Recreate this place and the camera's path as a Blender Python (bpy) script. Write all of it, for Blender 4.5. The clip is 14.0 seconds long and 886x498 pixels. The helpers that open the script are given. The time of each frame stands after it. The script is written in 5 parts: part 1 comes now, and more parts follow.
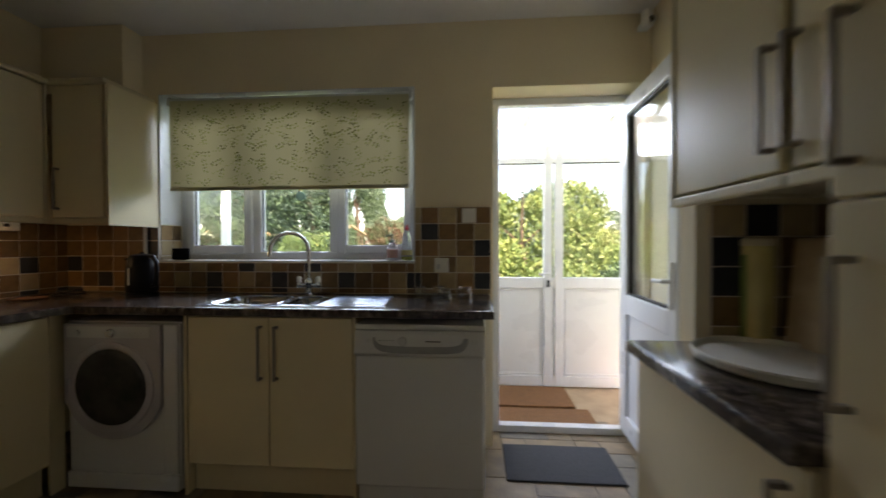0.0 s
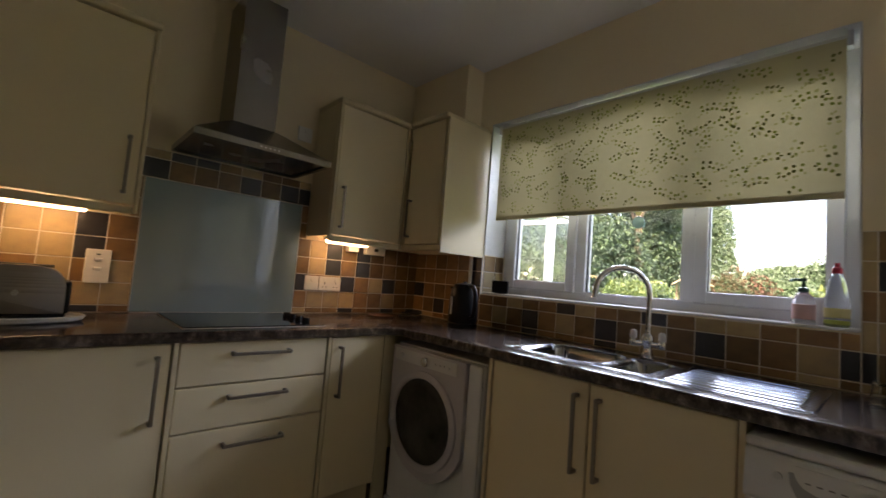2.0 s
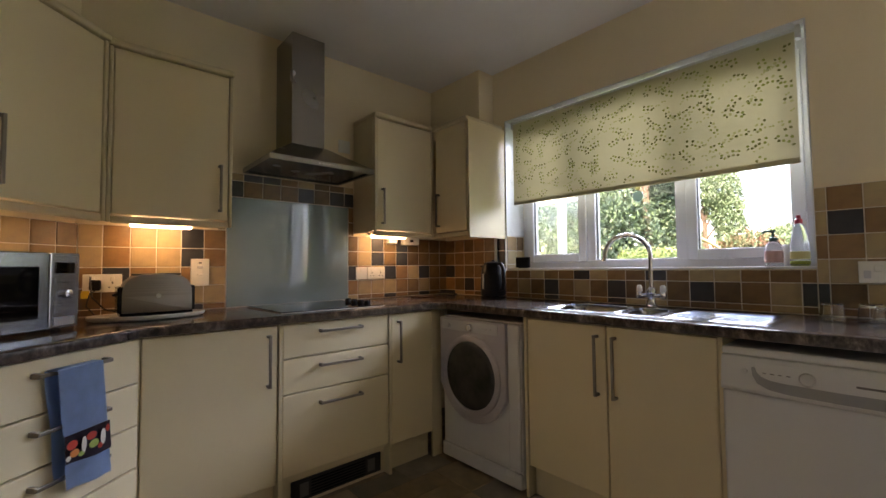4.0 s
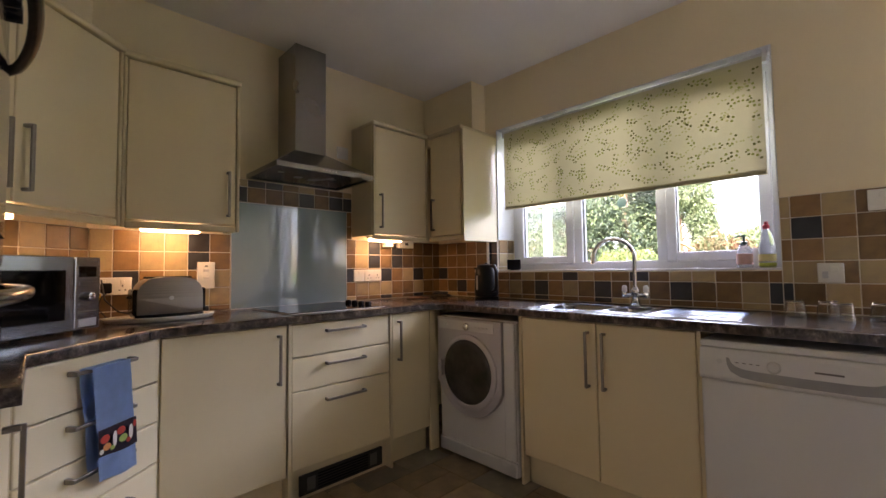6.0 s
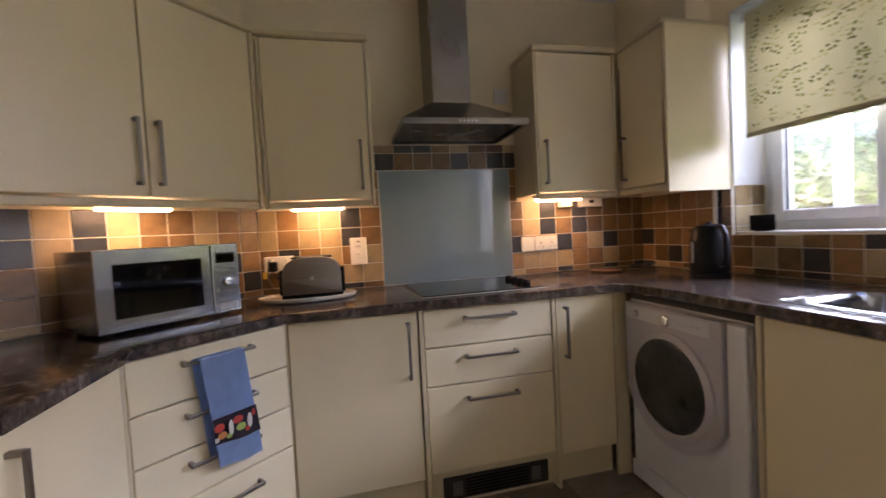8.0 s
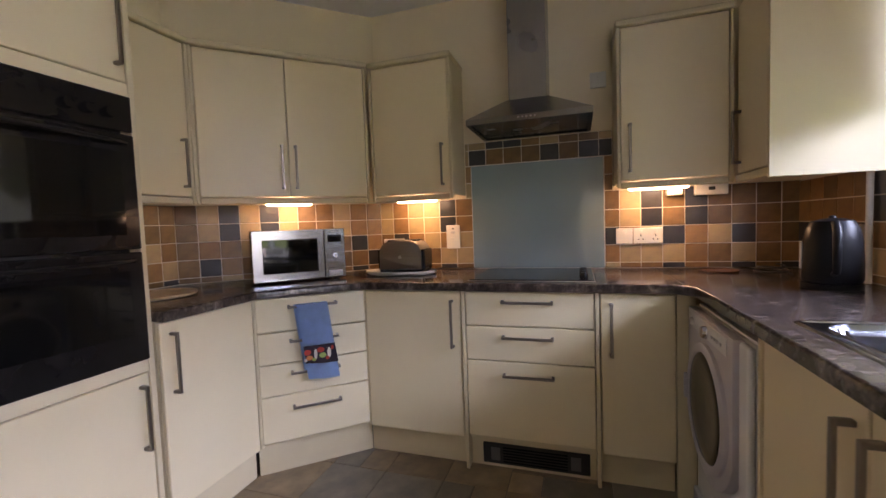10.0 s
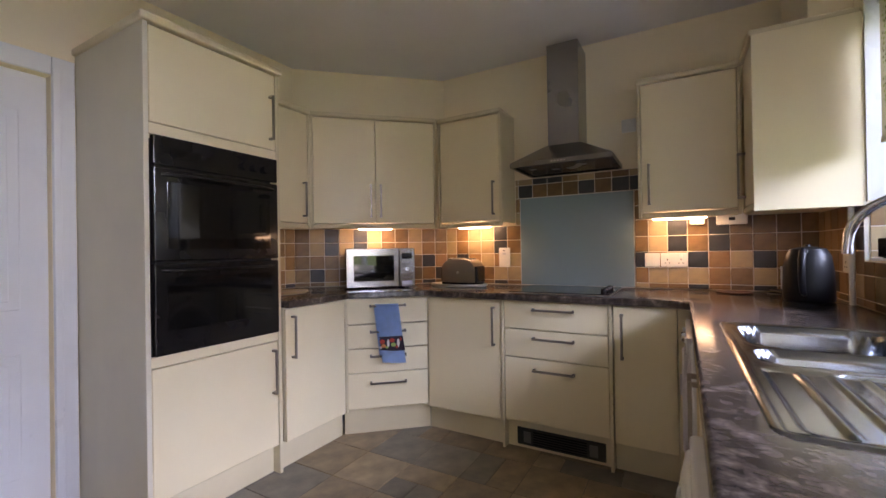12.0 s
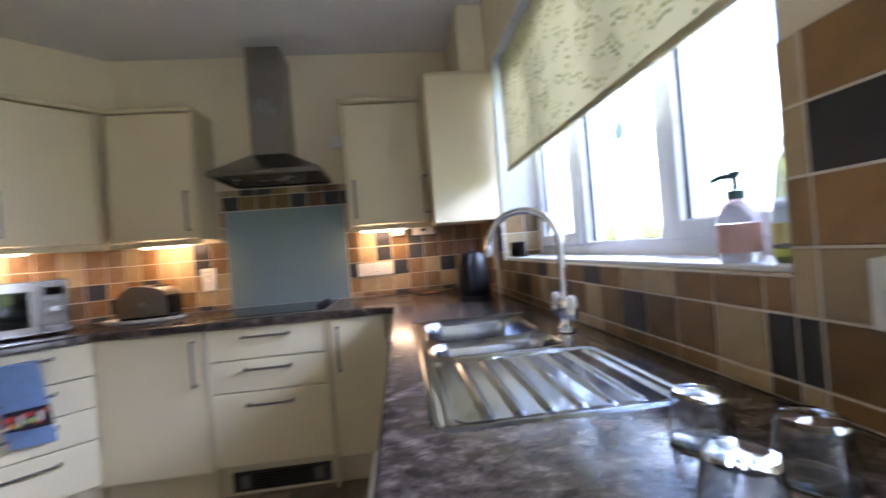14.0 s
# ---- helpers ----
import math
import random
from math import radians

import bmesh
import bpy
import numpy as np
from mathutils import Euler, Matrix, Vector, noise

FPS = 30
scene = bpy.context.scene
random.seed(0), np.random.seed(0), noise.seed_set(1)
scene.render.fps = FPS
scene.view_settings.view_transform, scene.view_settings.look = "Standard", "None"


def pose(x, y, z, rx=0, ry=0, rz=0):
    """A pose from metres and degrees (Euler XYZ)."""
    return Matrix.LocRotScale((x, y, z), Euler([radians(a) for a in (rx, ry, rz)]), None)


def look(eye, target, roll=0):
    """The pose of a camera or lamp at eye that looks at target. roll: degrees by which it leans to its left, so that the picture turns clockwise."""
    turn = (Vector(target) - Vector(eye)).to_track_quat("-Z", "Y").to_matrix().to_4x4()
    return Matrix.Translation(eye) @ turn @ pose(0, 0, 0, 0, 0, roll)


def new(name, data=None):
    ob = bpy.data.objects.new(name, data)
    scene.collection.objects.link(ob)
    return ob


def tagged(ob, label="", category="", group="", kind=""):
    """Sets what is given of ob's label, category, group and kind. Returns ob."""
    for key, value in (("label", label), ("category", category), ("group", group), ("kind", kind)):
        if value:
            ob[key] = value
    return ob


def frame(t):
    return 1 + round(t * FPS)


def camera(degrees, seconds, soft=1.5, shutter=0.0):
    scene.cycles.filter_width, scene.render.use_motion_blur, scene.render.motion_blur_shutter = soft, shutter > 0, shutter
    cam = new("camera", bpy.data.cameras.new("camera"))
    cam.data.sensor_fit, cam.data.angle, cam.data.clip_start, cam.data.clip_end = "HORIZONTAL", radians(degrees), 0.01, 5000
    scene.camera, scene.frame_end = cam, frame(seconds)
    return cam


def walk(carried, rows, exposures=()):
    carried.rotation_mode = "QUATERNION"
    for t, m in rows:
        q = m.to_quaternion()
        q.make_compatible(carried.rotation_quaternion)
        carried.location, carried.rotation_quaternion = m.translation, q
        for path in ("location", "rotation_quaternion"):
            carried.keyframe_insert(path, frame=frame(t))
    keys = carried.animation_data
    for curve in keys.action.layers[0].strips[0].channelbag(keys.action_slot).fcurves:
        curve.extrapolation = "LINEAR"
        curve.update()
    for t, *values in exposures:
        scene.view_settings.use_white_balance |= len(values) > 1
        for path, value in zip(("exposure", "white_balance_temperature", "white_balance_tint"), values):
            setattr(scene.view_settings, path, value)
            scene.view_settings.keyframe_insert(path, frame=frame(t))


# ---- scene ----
cam = camera(93.5, 14.0, shutter=0.4)
EXPOSURES = [(0, 1.88, 7500, 24), (1.0, 1.72, 7500, 28), (1.5, 1.95, 7600, 32), (3.0, 2.64, 7600, 31), (5.5, 3.12, 7500, 39), (8.5, 3.36, 7050, 42), (12.5, 3.52, 6800, 40), (14.0, 3.68, 6100, 34)]
PATH = [
    (0, (-0.03, 1.445, 1.237), (-0.196, 3.438, 1.21), -0.1),
    (0.5, (-0.174, 1.797, 1.132), (-0.774, 3.704, 1.195), -1.1),
    (1, (-0.244, 1.961, 1.194), (-1.402, 3.589, 1.279), 0.6),
    (1.5, (-0.302, 2.04, 1.202), (-1.645, 3.52, 1.264), 0.5),
    (2, (-0.353, 2.025, 1.187), (-1.814, 3.383, 1.334), 4.5),
    (2.5, (-0.385, 1.919, 1.189), (-1.93, 3.18, 1.332), 2.4),
    (3, (-0.3, 1.822, 1.168), (-1.796, 3.147, 1.249), -0.5),
    (5.3, (-0.103, 1.485, 1.135), (-1.595, 2.812, 1.243), -0.6),
    (5.5, (-0.113, 1.471, 1.144), (-1.581, 2.825, 1.245), -0.4),
    (6, (-0.12, 1.5, 1.144), (-1.553, 2.891, 1.241), -0.8),
    (6.5, (-0.16, 1.574, 1.158), (-1.656, 2.899, 1.219), -1.7),
    (7, (-0.216, 1.709, 1.166), (-1.892, 2.8, 1.22), -3.1),
    (7.5, (-0.308, 1.885, 1.18), (-2.113, 2.745, 1.155), -4.0),
    (8, (-0.403, 2.093, 1.208), (-2.347, 2.556, 1.126), -3.1),
    (8.5, (-0.397, 2.322, 1.2), (-2.396, 2.341, 1.159), -1.2),
    (8.7, (-0.381, 2.413, 1.204), (-2.378, 2.307, 1.155), -1.5),
    (10.8, (-0.021, 3.101, 1.205), (-1.87, 2.341, 1.133), -1.5),
    (11, (0.026, 3.127, 1.21), (-1.815, 2.345, 1.181), -1.5),
    (11.5, (0.159, 3.247, 1.201), (-1.596, 2.288, 1.257), -2.0),
    (12, (0.239, 3.334, 1.185), (-1.495, 2.338, 1.194), -0.9),
    (12.5, (0.262, 3.366, 1.182), (-1.502, 2.424, 1.173), -1.3),
    (13, (0.257, 3.376, 1.183), (-1.54, 2.498, 1.179), -2.1),
    (13.5, (0.202, 3.395, 1.188), (-1.719, 2.839, 1.176), -3.2),
    (14, (0.137, 3.411, 1.196), (-1.852, 3.62, 1.202), -4.7),
]
walk(cam, [(t, look(eye, target, roll)) for t, eye, target, roll in PATH], EXPOSURES)
# world, sun and large lights
from mathutils import geometry as mgeo
world = bpy.data.worlds.new("sky")
scene.world = world
world.use_nodes = True
wn = world.node_tree
sky = wn.nodes.new("ShaderNodeTexSky")
sky.sky_type, sky.sun_disc = "NISHITA", False
XA = 1.25          # back of the recess that holds the side units
SUN_EL, SUN_ROT = radians(50), radians(163)
sky.sun_elevation, sky.sun_rotation = SUN_EL, SUN_ROT
wn.links.new(sky.outputs[0], wn.nodes["Background"].inputs[0])
wn.nodes["Background"].inputs[1].default_value = 0.15
sun = new("sun", bpy.data.lights.new("sun", "SUN"))
sun.data.energy, sun.data.angle, sun.data.color = 4.4, radians(0.6), (1.0, 0.95, 0.86)
sd = Vector((math.sin(SUN_ROT) * math.cos(SUN_EL), math.cos(SUN_ROT) * math.cos(SUN_EL), math.sin(SUN_EL)))
sun.matrix_world = look(sd * 20, (0, 0, 0))


def area(name, m, sx, sy, power, color):
    lamp = new(name, bpy.data.lights.new(name, "AREA"))
    lamp.data.shape, lamp.data.size, lamp.data.size_y = "RECTANGLE", sx, sy
    lamp.data.energy, lamp.data.color = power, color
    lamp.matrix_world = m
    return lamp


# area lamps added outside the window and porch front, standing in for the sky
area("window_sky_fill", look((-1.9, 6.3, 2.7), (-1.5, 3.6, 1.3)), 4.2, 1.0, 62, (0.60, 0.79, 1.0))
area("porch_sky_fill", look((0.68, 5.22, 2.12), (0.0, 1.4, 1.75)), 1.2, 0.26, 7.0, (0.62, 0.80, 1.0))


# ---- materials ----
def mat(name, base, rough=0.5, metal=0.0, vary=0.08, scale=8.0, bump=0.0, bscale=120.0, second=None, spec=None, coat=0.0, rand=0.0):
    """Principled surface: two scales of tone variation, fine relief and uneven gloss."""
    m = bpy.data.materials.new(name)
    m.use_nodes = True
    nt = m.node_tree
    N, L = nt.nodes, nt.links
    p = N["Principled BSDF"]
    tc = N.new("ShaderNodeTexCoord")
    big = N.new("ShaderNodeTexNoise")
    big.inputs["Scale"].default_value, big.inputs["Detail"].default_value = scale, 5
    L.new(tc.outputs["Object"], big.inputs["Vector"])
    fine = N.new("ShaderNodeTexNoise")
    fine.inputs["Scale"].default_value, fine.inputs["Detail"].default_value = bscale, 4
    L.new(tc.outputs["Object"], fine.inputs["Vector"])
    ramp = N.new("ShaderNodeValToRGB")
    lo = [c * (1 - vary) for c in base] if second is None else list(second)
    hi = [min(1, c * (1 + vary)) for c in base] if second is None else list(base)
    ramp.color_ramp.elements[0].color, ramp.color_ramp.elements[0].position = (*lo, 1), 0.32
    ramp.color_ramp.elements[1].color, ramp.color_ramp.elements[1].position = (*hi, 1), 0.68
    L.new(big.outputs["Fac"], ramp.inputs["Fac"])
    out = ramp.outputs["Color"]
    if rand:
        info = N.new("ShaderNodeObjectInfo")
        hsv = N.new("ShaderNodeHueSaturation")
        mr = N.new("ShaderNodeMapRange")
        mr.inputs["To Min"].default_value, mr.inputs["To Max"].default_value = 1 - rand, 1 + rand
        L.new(info.outputs["Random"], mr.inputs["Value"])
        L.new(mr.outputs["Result"], hsv.inputs["Value"])
        L.new(out, hsv.inputs["Color"])
        out = hsv.outputs["Color"]
    L.new(out, p.inputs["Base Color"])
    r = N.new("ShaderNodeMapRange")
    r.inputs["To Min"].default_value, r.inputs["To Max"].default_value = max(0.02, rough * 0.8), min(1, rough * 1.2)
    L.new(big.outputs["Fac"], r.inputs["Value"])
    L.new(r.outputs["Result"], p.inputs["Roughness"])
    p.inputs["Metallic"].default_value = metal
    if spec is not None:
        p.inputs["Specular IOR Level"].default_value = spec
    p.inputs["Coat Weight"].default_value = coat
    if bump:
        b = N.new("ShaderNodeBump")
        b.inputs["Strength"].default_value, b.inputs["Distance"].default_value = bump, 0.002
        L.new(fine.outputs["Fac"], b.inputs["Height"])
        L.new(b.outputs["Normal"], p.inputs["Normal"])
    return m


def glow(name, color, strength):
    m = bpy.data.materials.new(name)
    m.use_nodes = True
    p = m.node_tree.nodes["Principled BSDF"]
    p.inputs["Base Color"].default_value = (*color, 1)
    p.inputs["Emission Color"].default_value = (*color, 1)
    p.inputs["Emission Strength"].default_value = strength
    return m


def glass(name, tint=(0.97, 0.99, 0.98), rough=0.0):
    """Thin pane: clear, with the mirror's share rising at a grazing angle."""
    m = bpy.data.materials.new(name)
    m.use_nodes = True
    nt = m.node_tree
    N, L = nt.nodes, nt.links
    N.remove(N["Principled BSDF"])
    tr, gl, mix, lw, pw, ad = (N.new("ShaderNode" + k) for k in ("BsdfTransparent", "BsdfGlossy", "MixShader", "LayerWeight", "Math", "Math"))
    tr.inputs[0].default_value = (*tint, 1)
    gl.inputs["Roughness"].default_value = rough
    lw.inputs["Blend"].default_value = 0.5
    pw.operation, pw.inputs[1].default_value = "POWER", 5.0
    ad.operation, ad.inputs[1].default_value, ad.inputs[2].default_value = "MULTIPLY_ADD", 0.85, 0.05
    L.new(lw.outputs["Facing"], pw.inputs[0])
    L.new(pw.outputs[0], ad.inputs[0])
    L.new(ad.outputs[0], mix.inputs[0])
    L.new(tr.outputs[0], mix.inputs[1])
    L.new(gl.outputs[0], mix.inputs[2])
    L.new(mix.outputs[0], N["Material Output"].inputs[0])
    return m


def laminate():
    """Worktop: mottled brown stone pattern with paler flecks, satin."""
    m = mat("worktop_laminate", (0.20, 0.15, 0.125), 0.17, 0, scale=9, second=(0.045, 0.032, 0.028), bump=0.08, bscale=60)
    nt = m.node_tree
    N, L = nt.nodes, nt.links
    p = N["Principled BSDF"]
    tc = N.new("ShaderNodeTexCoord")
    mp = N.new("ShaderNodeMapping")
    mp.inputs["Scale"].default_value = (1.6, 1.0, 1.0)
    mp.inputs["Rotation"].default_value = (0, 0, 0.12)
    L.new(tc.outputs["Object"], mp.inputs["Vector"])
    a = N.new("ShaderNodeTexNoise")
    a.inputs["Scale"].default_value, a.inputs["Detail"].default_value, a.inputs["Roughness"].default_value = 24, 9, 0.72
    a.inputs["Distortion"].default_value = 0.1
    L.new(mp.outputs[0], a.inputs["Vector"])
    r = N.new("ShaderNodeValToRGB")
    e = r.color_ramp.elements
    e[0].color, e[0].position = (0.022, 0.016, 0.014, 1), 0.36
    e[1].color, e[1].position = (0.30, 0.25, 0.215, 1), 0.72
    x = e.new(0.5)
    x.color = (0.065, 0.048, 0.04, 1)
    y = e.new(0.6)
    y.color = (0.14, 0.108, 0.092, 1)
    L.new(a.outputs["Fac"], r.inputs["Fac"])
    L.new(r.outputs["Color"], p.inputs["Base Color"])
    return m


def brushed(name, base, rough):
    m = mat(name, base, rough, 1.0, 0.05, 3)
    nt = m.node_tree
    N, L = nt.nodes, nt.links
    tc, mp, a, b = (N.new("ShaderNode" + k) for k in ("TexCoord", "Mapping", "TexNoise", "Bump"))
    mp.inputs["Scale"].default_value = (4, 4, 400)
    a.inputs["Scale"].default_value = 3
    L.new(tc.outputs["Object"], mp.inputs[0])
    L.new(mp.outputs[0], a.inputs["Vector"])
    L.new(a.outputs["Fac"], b.inputs["Height"])
    b.inputs["Strength"].default_value, b.inputs["Distance"].default_value = 0.12, 0.001
    L.new(b.outputs[0], N["Principled BSDF"].inputs["Normal"])
    return m


CREAM = mat("cream_door_vinyl", (0.81, 0.69, 0.455), 0.38, 0, 0.03, 2.5, 0.06, 300)
CREAM_TRIM = mat("cream_trim", (0.70, 0.595, 0.39), 0.42, 0, 0.04, 4, 0.05, 250)
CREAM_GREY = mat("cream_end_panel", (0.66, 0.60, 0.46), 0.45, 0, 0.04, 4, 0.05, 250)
WALL = mat("cream_emulsion", (0.90, 0.78, 0.555), 0.85, 0, 0.03, 2, 0.25, 90)
CEIL = mat("white_ceiling_paint", (0.86, 0.84, 0.81), 0.9, 0, 0.03, 2, 0.3, 70)
UPVC = mat("white_upvc", (0.74, 0.75, 0.76), 0.28, 0, 0.02, 3, 0.03, 200)
GLOSS = mat("white_gloss_paint", (0.80, 0.79, 0.78), 0.3, 0, 0.03, 4, 0.08, 60)
ENAMEL = mat("white_appliance_enamel", (0.72, 0.72, 0.72), 0.25, 0, 0.02, 3, 0.03, 300)
ENAMEL_GREY = mat("pale_grey_plastic", (0.62, 0.62, 0.62), 0.35, 0, 0.03, 5)
PLASTIC = mat("white_socket_plastic", (0.82, 0.80, 0.74), 0.35, 0, 0.03, 8)
STEEL = brushed("brushed_steel", (0.50, 0.49, 0.48), 0.3)
SHINY_STEEL = brushed("microwave_steel", (0.37, 0.37, 0.38), 0.2)
HOOD_STEEL = brushed("hood_steel", (0.30, 0.29, 0.28), 0.26)
HANDLE = mat("satin_nickel", (0.27, 0.235, 0.20), 0.36, 1.0, 0.06, 20)
CHROME = mat("chrome", (0.78, 0.79, 0.80), 0.08, 1.0, 0.02, 5)
SINK = mat("stainless_sink", (0.35, 0.37, 0.41), 0.16, 1.0, 0.05, 12, 0.05, 250)
BLACK = mat("black_plastic", (0.010, 0.010, 0.011), 0.2, 0, 0.2, 12, 0.05, 200, spec=0.25)
BLACK_MATT = mat("matt_black", (0.02, 0.019, 0.018), 0.6, 0, 0.2, 12, 0.1, 200)
OVEN_BLACK = mat("oven_black_enamel", (0.012, 0.011, 0.011), 0.16, 0, 0.2, 6, spec=0.4)
OVEN_GLASS = mat("oven_dark_glass", (0.006, 0.006, 0.006), 0.05, 0, 0.2, 6, spec=0.45)
HOB_GLASS = mat("hob_black_glass", (0.008, 0.008, 0.009), 0.06, 0, 0.2, 6, spec=0.3)
SPLASH = mat("blue_grey_glass_splashback", (0.25, 0.345, 0.37), 0.05, 0, 0.02, 3, coat=0.6)
WORKTOP = laminate()
GROUT = mat("pale_grout", (0.74, 0.67, 0.55), 0.8, 0, 0.1, 20, 0.3, 200)
TILES = [
    mat("tile_terracotta", (0.33, 0.185, 0.068), 0.35, 0, 0.2, 14, 0.5, 70, second=(0.22, 0.12, 0.05), rand=0.18),
    mat("tile_beige", (0.50, 0.365, 0.18), 0.35, 0, 0.1, 14, 0.5, 70, second=(0.38, 0.28, 0.16), rand=0.12),
    mat("tile_slate", (0.042, 0.042, 0.044), 0.32, 0, 0.2, 18, 0.5, 70, second=(0.028, 0.027, 0.032), rand=0.2),
    mat("tile_brown", (0.25, 0.145, 0.055), 0.35, 0, 0.2, 14, 0.5, 70, second=(0.14, 0.08, 0.032), rand=0.25),
]
FLOORS = [
    mat("floor_slab_brown", (0.33, 0.235, 0.14), 0.42, 0, scale=9, second=(0.17, 0.125, 0.08), bump=0.4, bscale=60, rand=0.2),
    mat("floor_slab_grey", (0.26, 0.22, 0.165), 0.42, 0, scale=9, second=(0.15, 0.13, 0.105), bump=0.4, bscale=60, rand=0.2),
    mat("floor_slab_tan", (0.40, 0.29, 0.17), 0.42, 0, scale=9, second=(0.22, 0.16, 0.10), bump=0.4, bscale=60, rand=0.2),
]
FLOOR_BASE = mat("floor_joint", (0.11, 0.09, 0.07), 0.7, 0, 0.15, 20, 0.2, 200)
DARKGREY = mat("dark_grey_plastic", (0.12, 0.115, 0.11), 0.5)
WINDOW_GLASS = glass("window_glass")
CLEAR_PLASTIC = glass("clear_plastic", (0.85, 0.86, 0.88), 0.08)


# ---- mesh helpers ----
def box(bm, x0, x1, y0, y1, z0, z1, bev=0.0, seg=2):
    v = [bm.verts.new(p) for p in ((x0, y0, z0), (x1, y0, z0), (x1, y1, z0), (x0, y1, z0), (x0, y0, z1), (x1, y0, z1), (x1, y1, z1), (x0, y1, z1))]
    f = [bm.faces.new([v[i] for i in q]) for q in ((3, 2, 1, 0), (4, 5, 6, 7), (0, 1, 5, 4), (1, 2, 6, 5), (2, 3, 7, 6), (3, 0, 4, 7))]
    if bev:
        bmesh.ops.bevel(bm, geom=list({e for g in f for e in g.edges}), offset=bev, segments=seg, profile=0.5, affect="EDGES", clamp_overlap=True)
    return bm


def cyl(bm, c, r, h, axis="z", n=24, r2=None, bev=0.0):
    """A disc or cone frustum from c along an axis for h."""
    r2 = r if r2 is None else r2
    m = {"z": Matrix(), "x": Matrix.Rotation(radians(90), 4, "Y"), "y": Matrix.Rotation(radians(-90), 4, "X")}[axis]
    m = Matrix.Translation(c) @ m
    a = [bm.verts.new(m @ Vector((r * math.cos(6.28318 * i / n), r * math.sin(6.28318 * i / n), 0))) for i in range(n)]
    b = [bm.verts.new(m @ Vector((r2 * math.cos(6.28318 * i / n), r2 * math.sin(6.28318 * i / n), h))) for i in range(n)]
    f = [bm.faces.new(a[::-1]), bm.faces.new(b)]
    for i in range(n):
        bm.faces.new((a[i], a[(i + 1) % n], b[(i + 1) % n], b[i]))
    if bev:
        bmesh.ops.bevel(bm, geom=[e for g in f for e in g.edges], offset=bev, segments=2, profile=0.5, affect="EDGES", clamp_overlap=True)
    return bm


def lathe(bm, c, profile, n=32):
    """Turn a profile of (radius, height) about a vertical axis at c."""
    rings = []
    for r, z in profile:
        rings.append([bm.verts.new((c[0] + max(r, 1e-4) * math.cos(6.28318 * i / n), c[1] + max(r, 1e-4) * math.sin(6.28318 * i / n), c[2] + z)) for i in range(n)])
    for p, q in zip(rings, rings[1:]):
        for i in range(n):
            bm.faces.new((p[i], p[(i + 1) % n], q[(i + 1) % n], q[i]))
    bm.faces.new(rings[0][::-1])
    bm.faces.new(rings[-1])
    return bm


def tube(bm, pts, r, n=10):
    """A round bar along points; r may be a list."""
    pts = [Vector(p) for p in pts]
    rings, side = [], None
    for i, p in enumerate(pts):
        d = (pts[min(i + 1, len(pts) - 1)] - pts[max(i - 1, 0)]).normalized()
        if side is None:
            side = d.orthogonal().normalized()
        side = (side - d * side.dot(d)).normalized()
        up = d.cross(side)
        rr = r[i] if isinstance(r, (list, tuple)) else r
        rings.append([bm.verts.new(p + side * rr * math.cos(6.28318 * k / n) + up * rr * math.sin(6.28318 * k / n)) for k in range(n)])
    for a, b in zip(rings, rings[1:]):
        for k in range(n):
            bm.faces.new((a[k], a[(k + 1) % n], b[(k + 1) % n], b[k]))
    bm.faces.new(rings[0][::-1])
    bm.faces.new(rings[-1])
    return bm


def slab(bm, outer, holes, a, b, axis="z"):
    """A plate of any outline with holes, from a to b along an axis."""
    loops = [outer] + list(holes)
    flat = [q for loop in loops for q in loop]
    tris = mgeo.tessellate_polygon([[Vector((q[0], q[1], 0)) for q in loop] for loop in loops])
    put3 = {"z": lambda u, v, w: (u, v, w), "y": lambda u, v, w: (u, w, v), "x": lambda u, v, w: (w, u, v)}[axis]
    va = [bm.verts.new(put3(*q, a)) for q in flat]
    vb = [bm.verts.new(put3(*q, b)) for q in flat]
    for t in tris:
        bm.faces.new([va[i] for i in t])
        bm.faces.new([vb[i] for i in reversed(t)])
    k = 0
    for loop in loops:
        n = len(loop)
        for i in range(n):
            bm.faces.new((va[k + i], va[k + (i + 1) % n], vb[k + (i + 1) % n], vb[k + i]))
        k += n
    bmesh.ops.recalc_face_normals(bm, faces=bm.faces)
    return bm


def rect(x0, x1, y0, y1):
    return [(x0, y0), (x1, y0), (x1, y1), (x0, y1)]


def part(name, bm, material, parent=None, label="", smooth=False):
    me = bpy.data.meshes.new(name)
    bmesh.ops.recalc_face_normals(bm, faces=bm.faces)
    bm.to_mesh(me)
    bm.free()
    me.materials.append(material)
    if smooth:
        me.shade_smooth()
        me.set_sharp_from_angle(angle=radians(40))
    ob = new(name, me)
    ob.parent = parent
    if label:
        ob["label"] = label
    return ob


def thing(name, m, label, category, group=""):
    e = new(name)
    e.matrix_world = m
    return tagged(e, label, category, group)


def structure(name, bm, material, label, category, smooth=False):
    return tagged(part(name, bm, material, None, "", smooth), label, category, "", "structure")


def nb():
    return bmesh.new()


# ---- the room ----
XW, YN, XE, YS, ZC = -2.735, 3.988, 0.98, 0.80, 2.58
YP = 2.914         # south face of the wall end beside the recess
YF = 4.185          # plane of the window and door frames
WX0, WX1, WZ0, WZ1 = -2.085, -0.414, 1.118, 2.20
DX0, DX1, DZ1 = 0.06, 0.945, 2.178
DA, DB = (-1.93, 0.80), (-2.735, 1.66)   # ends of the diagonal wall

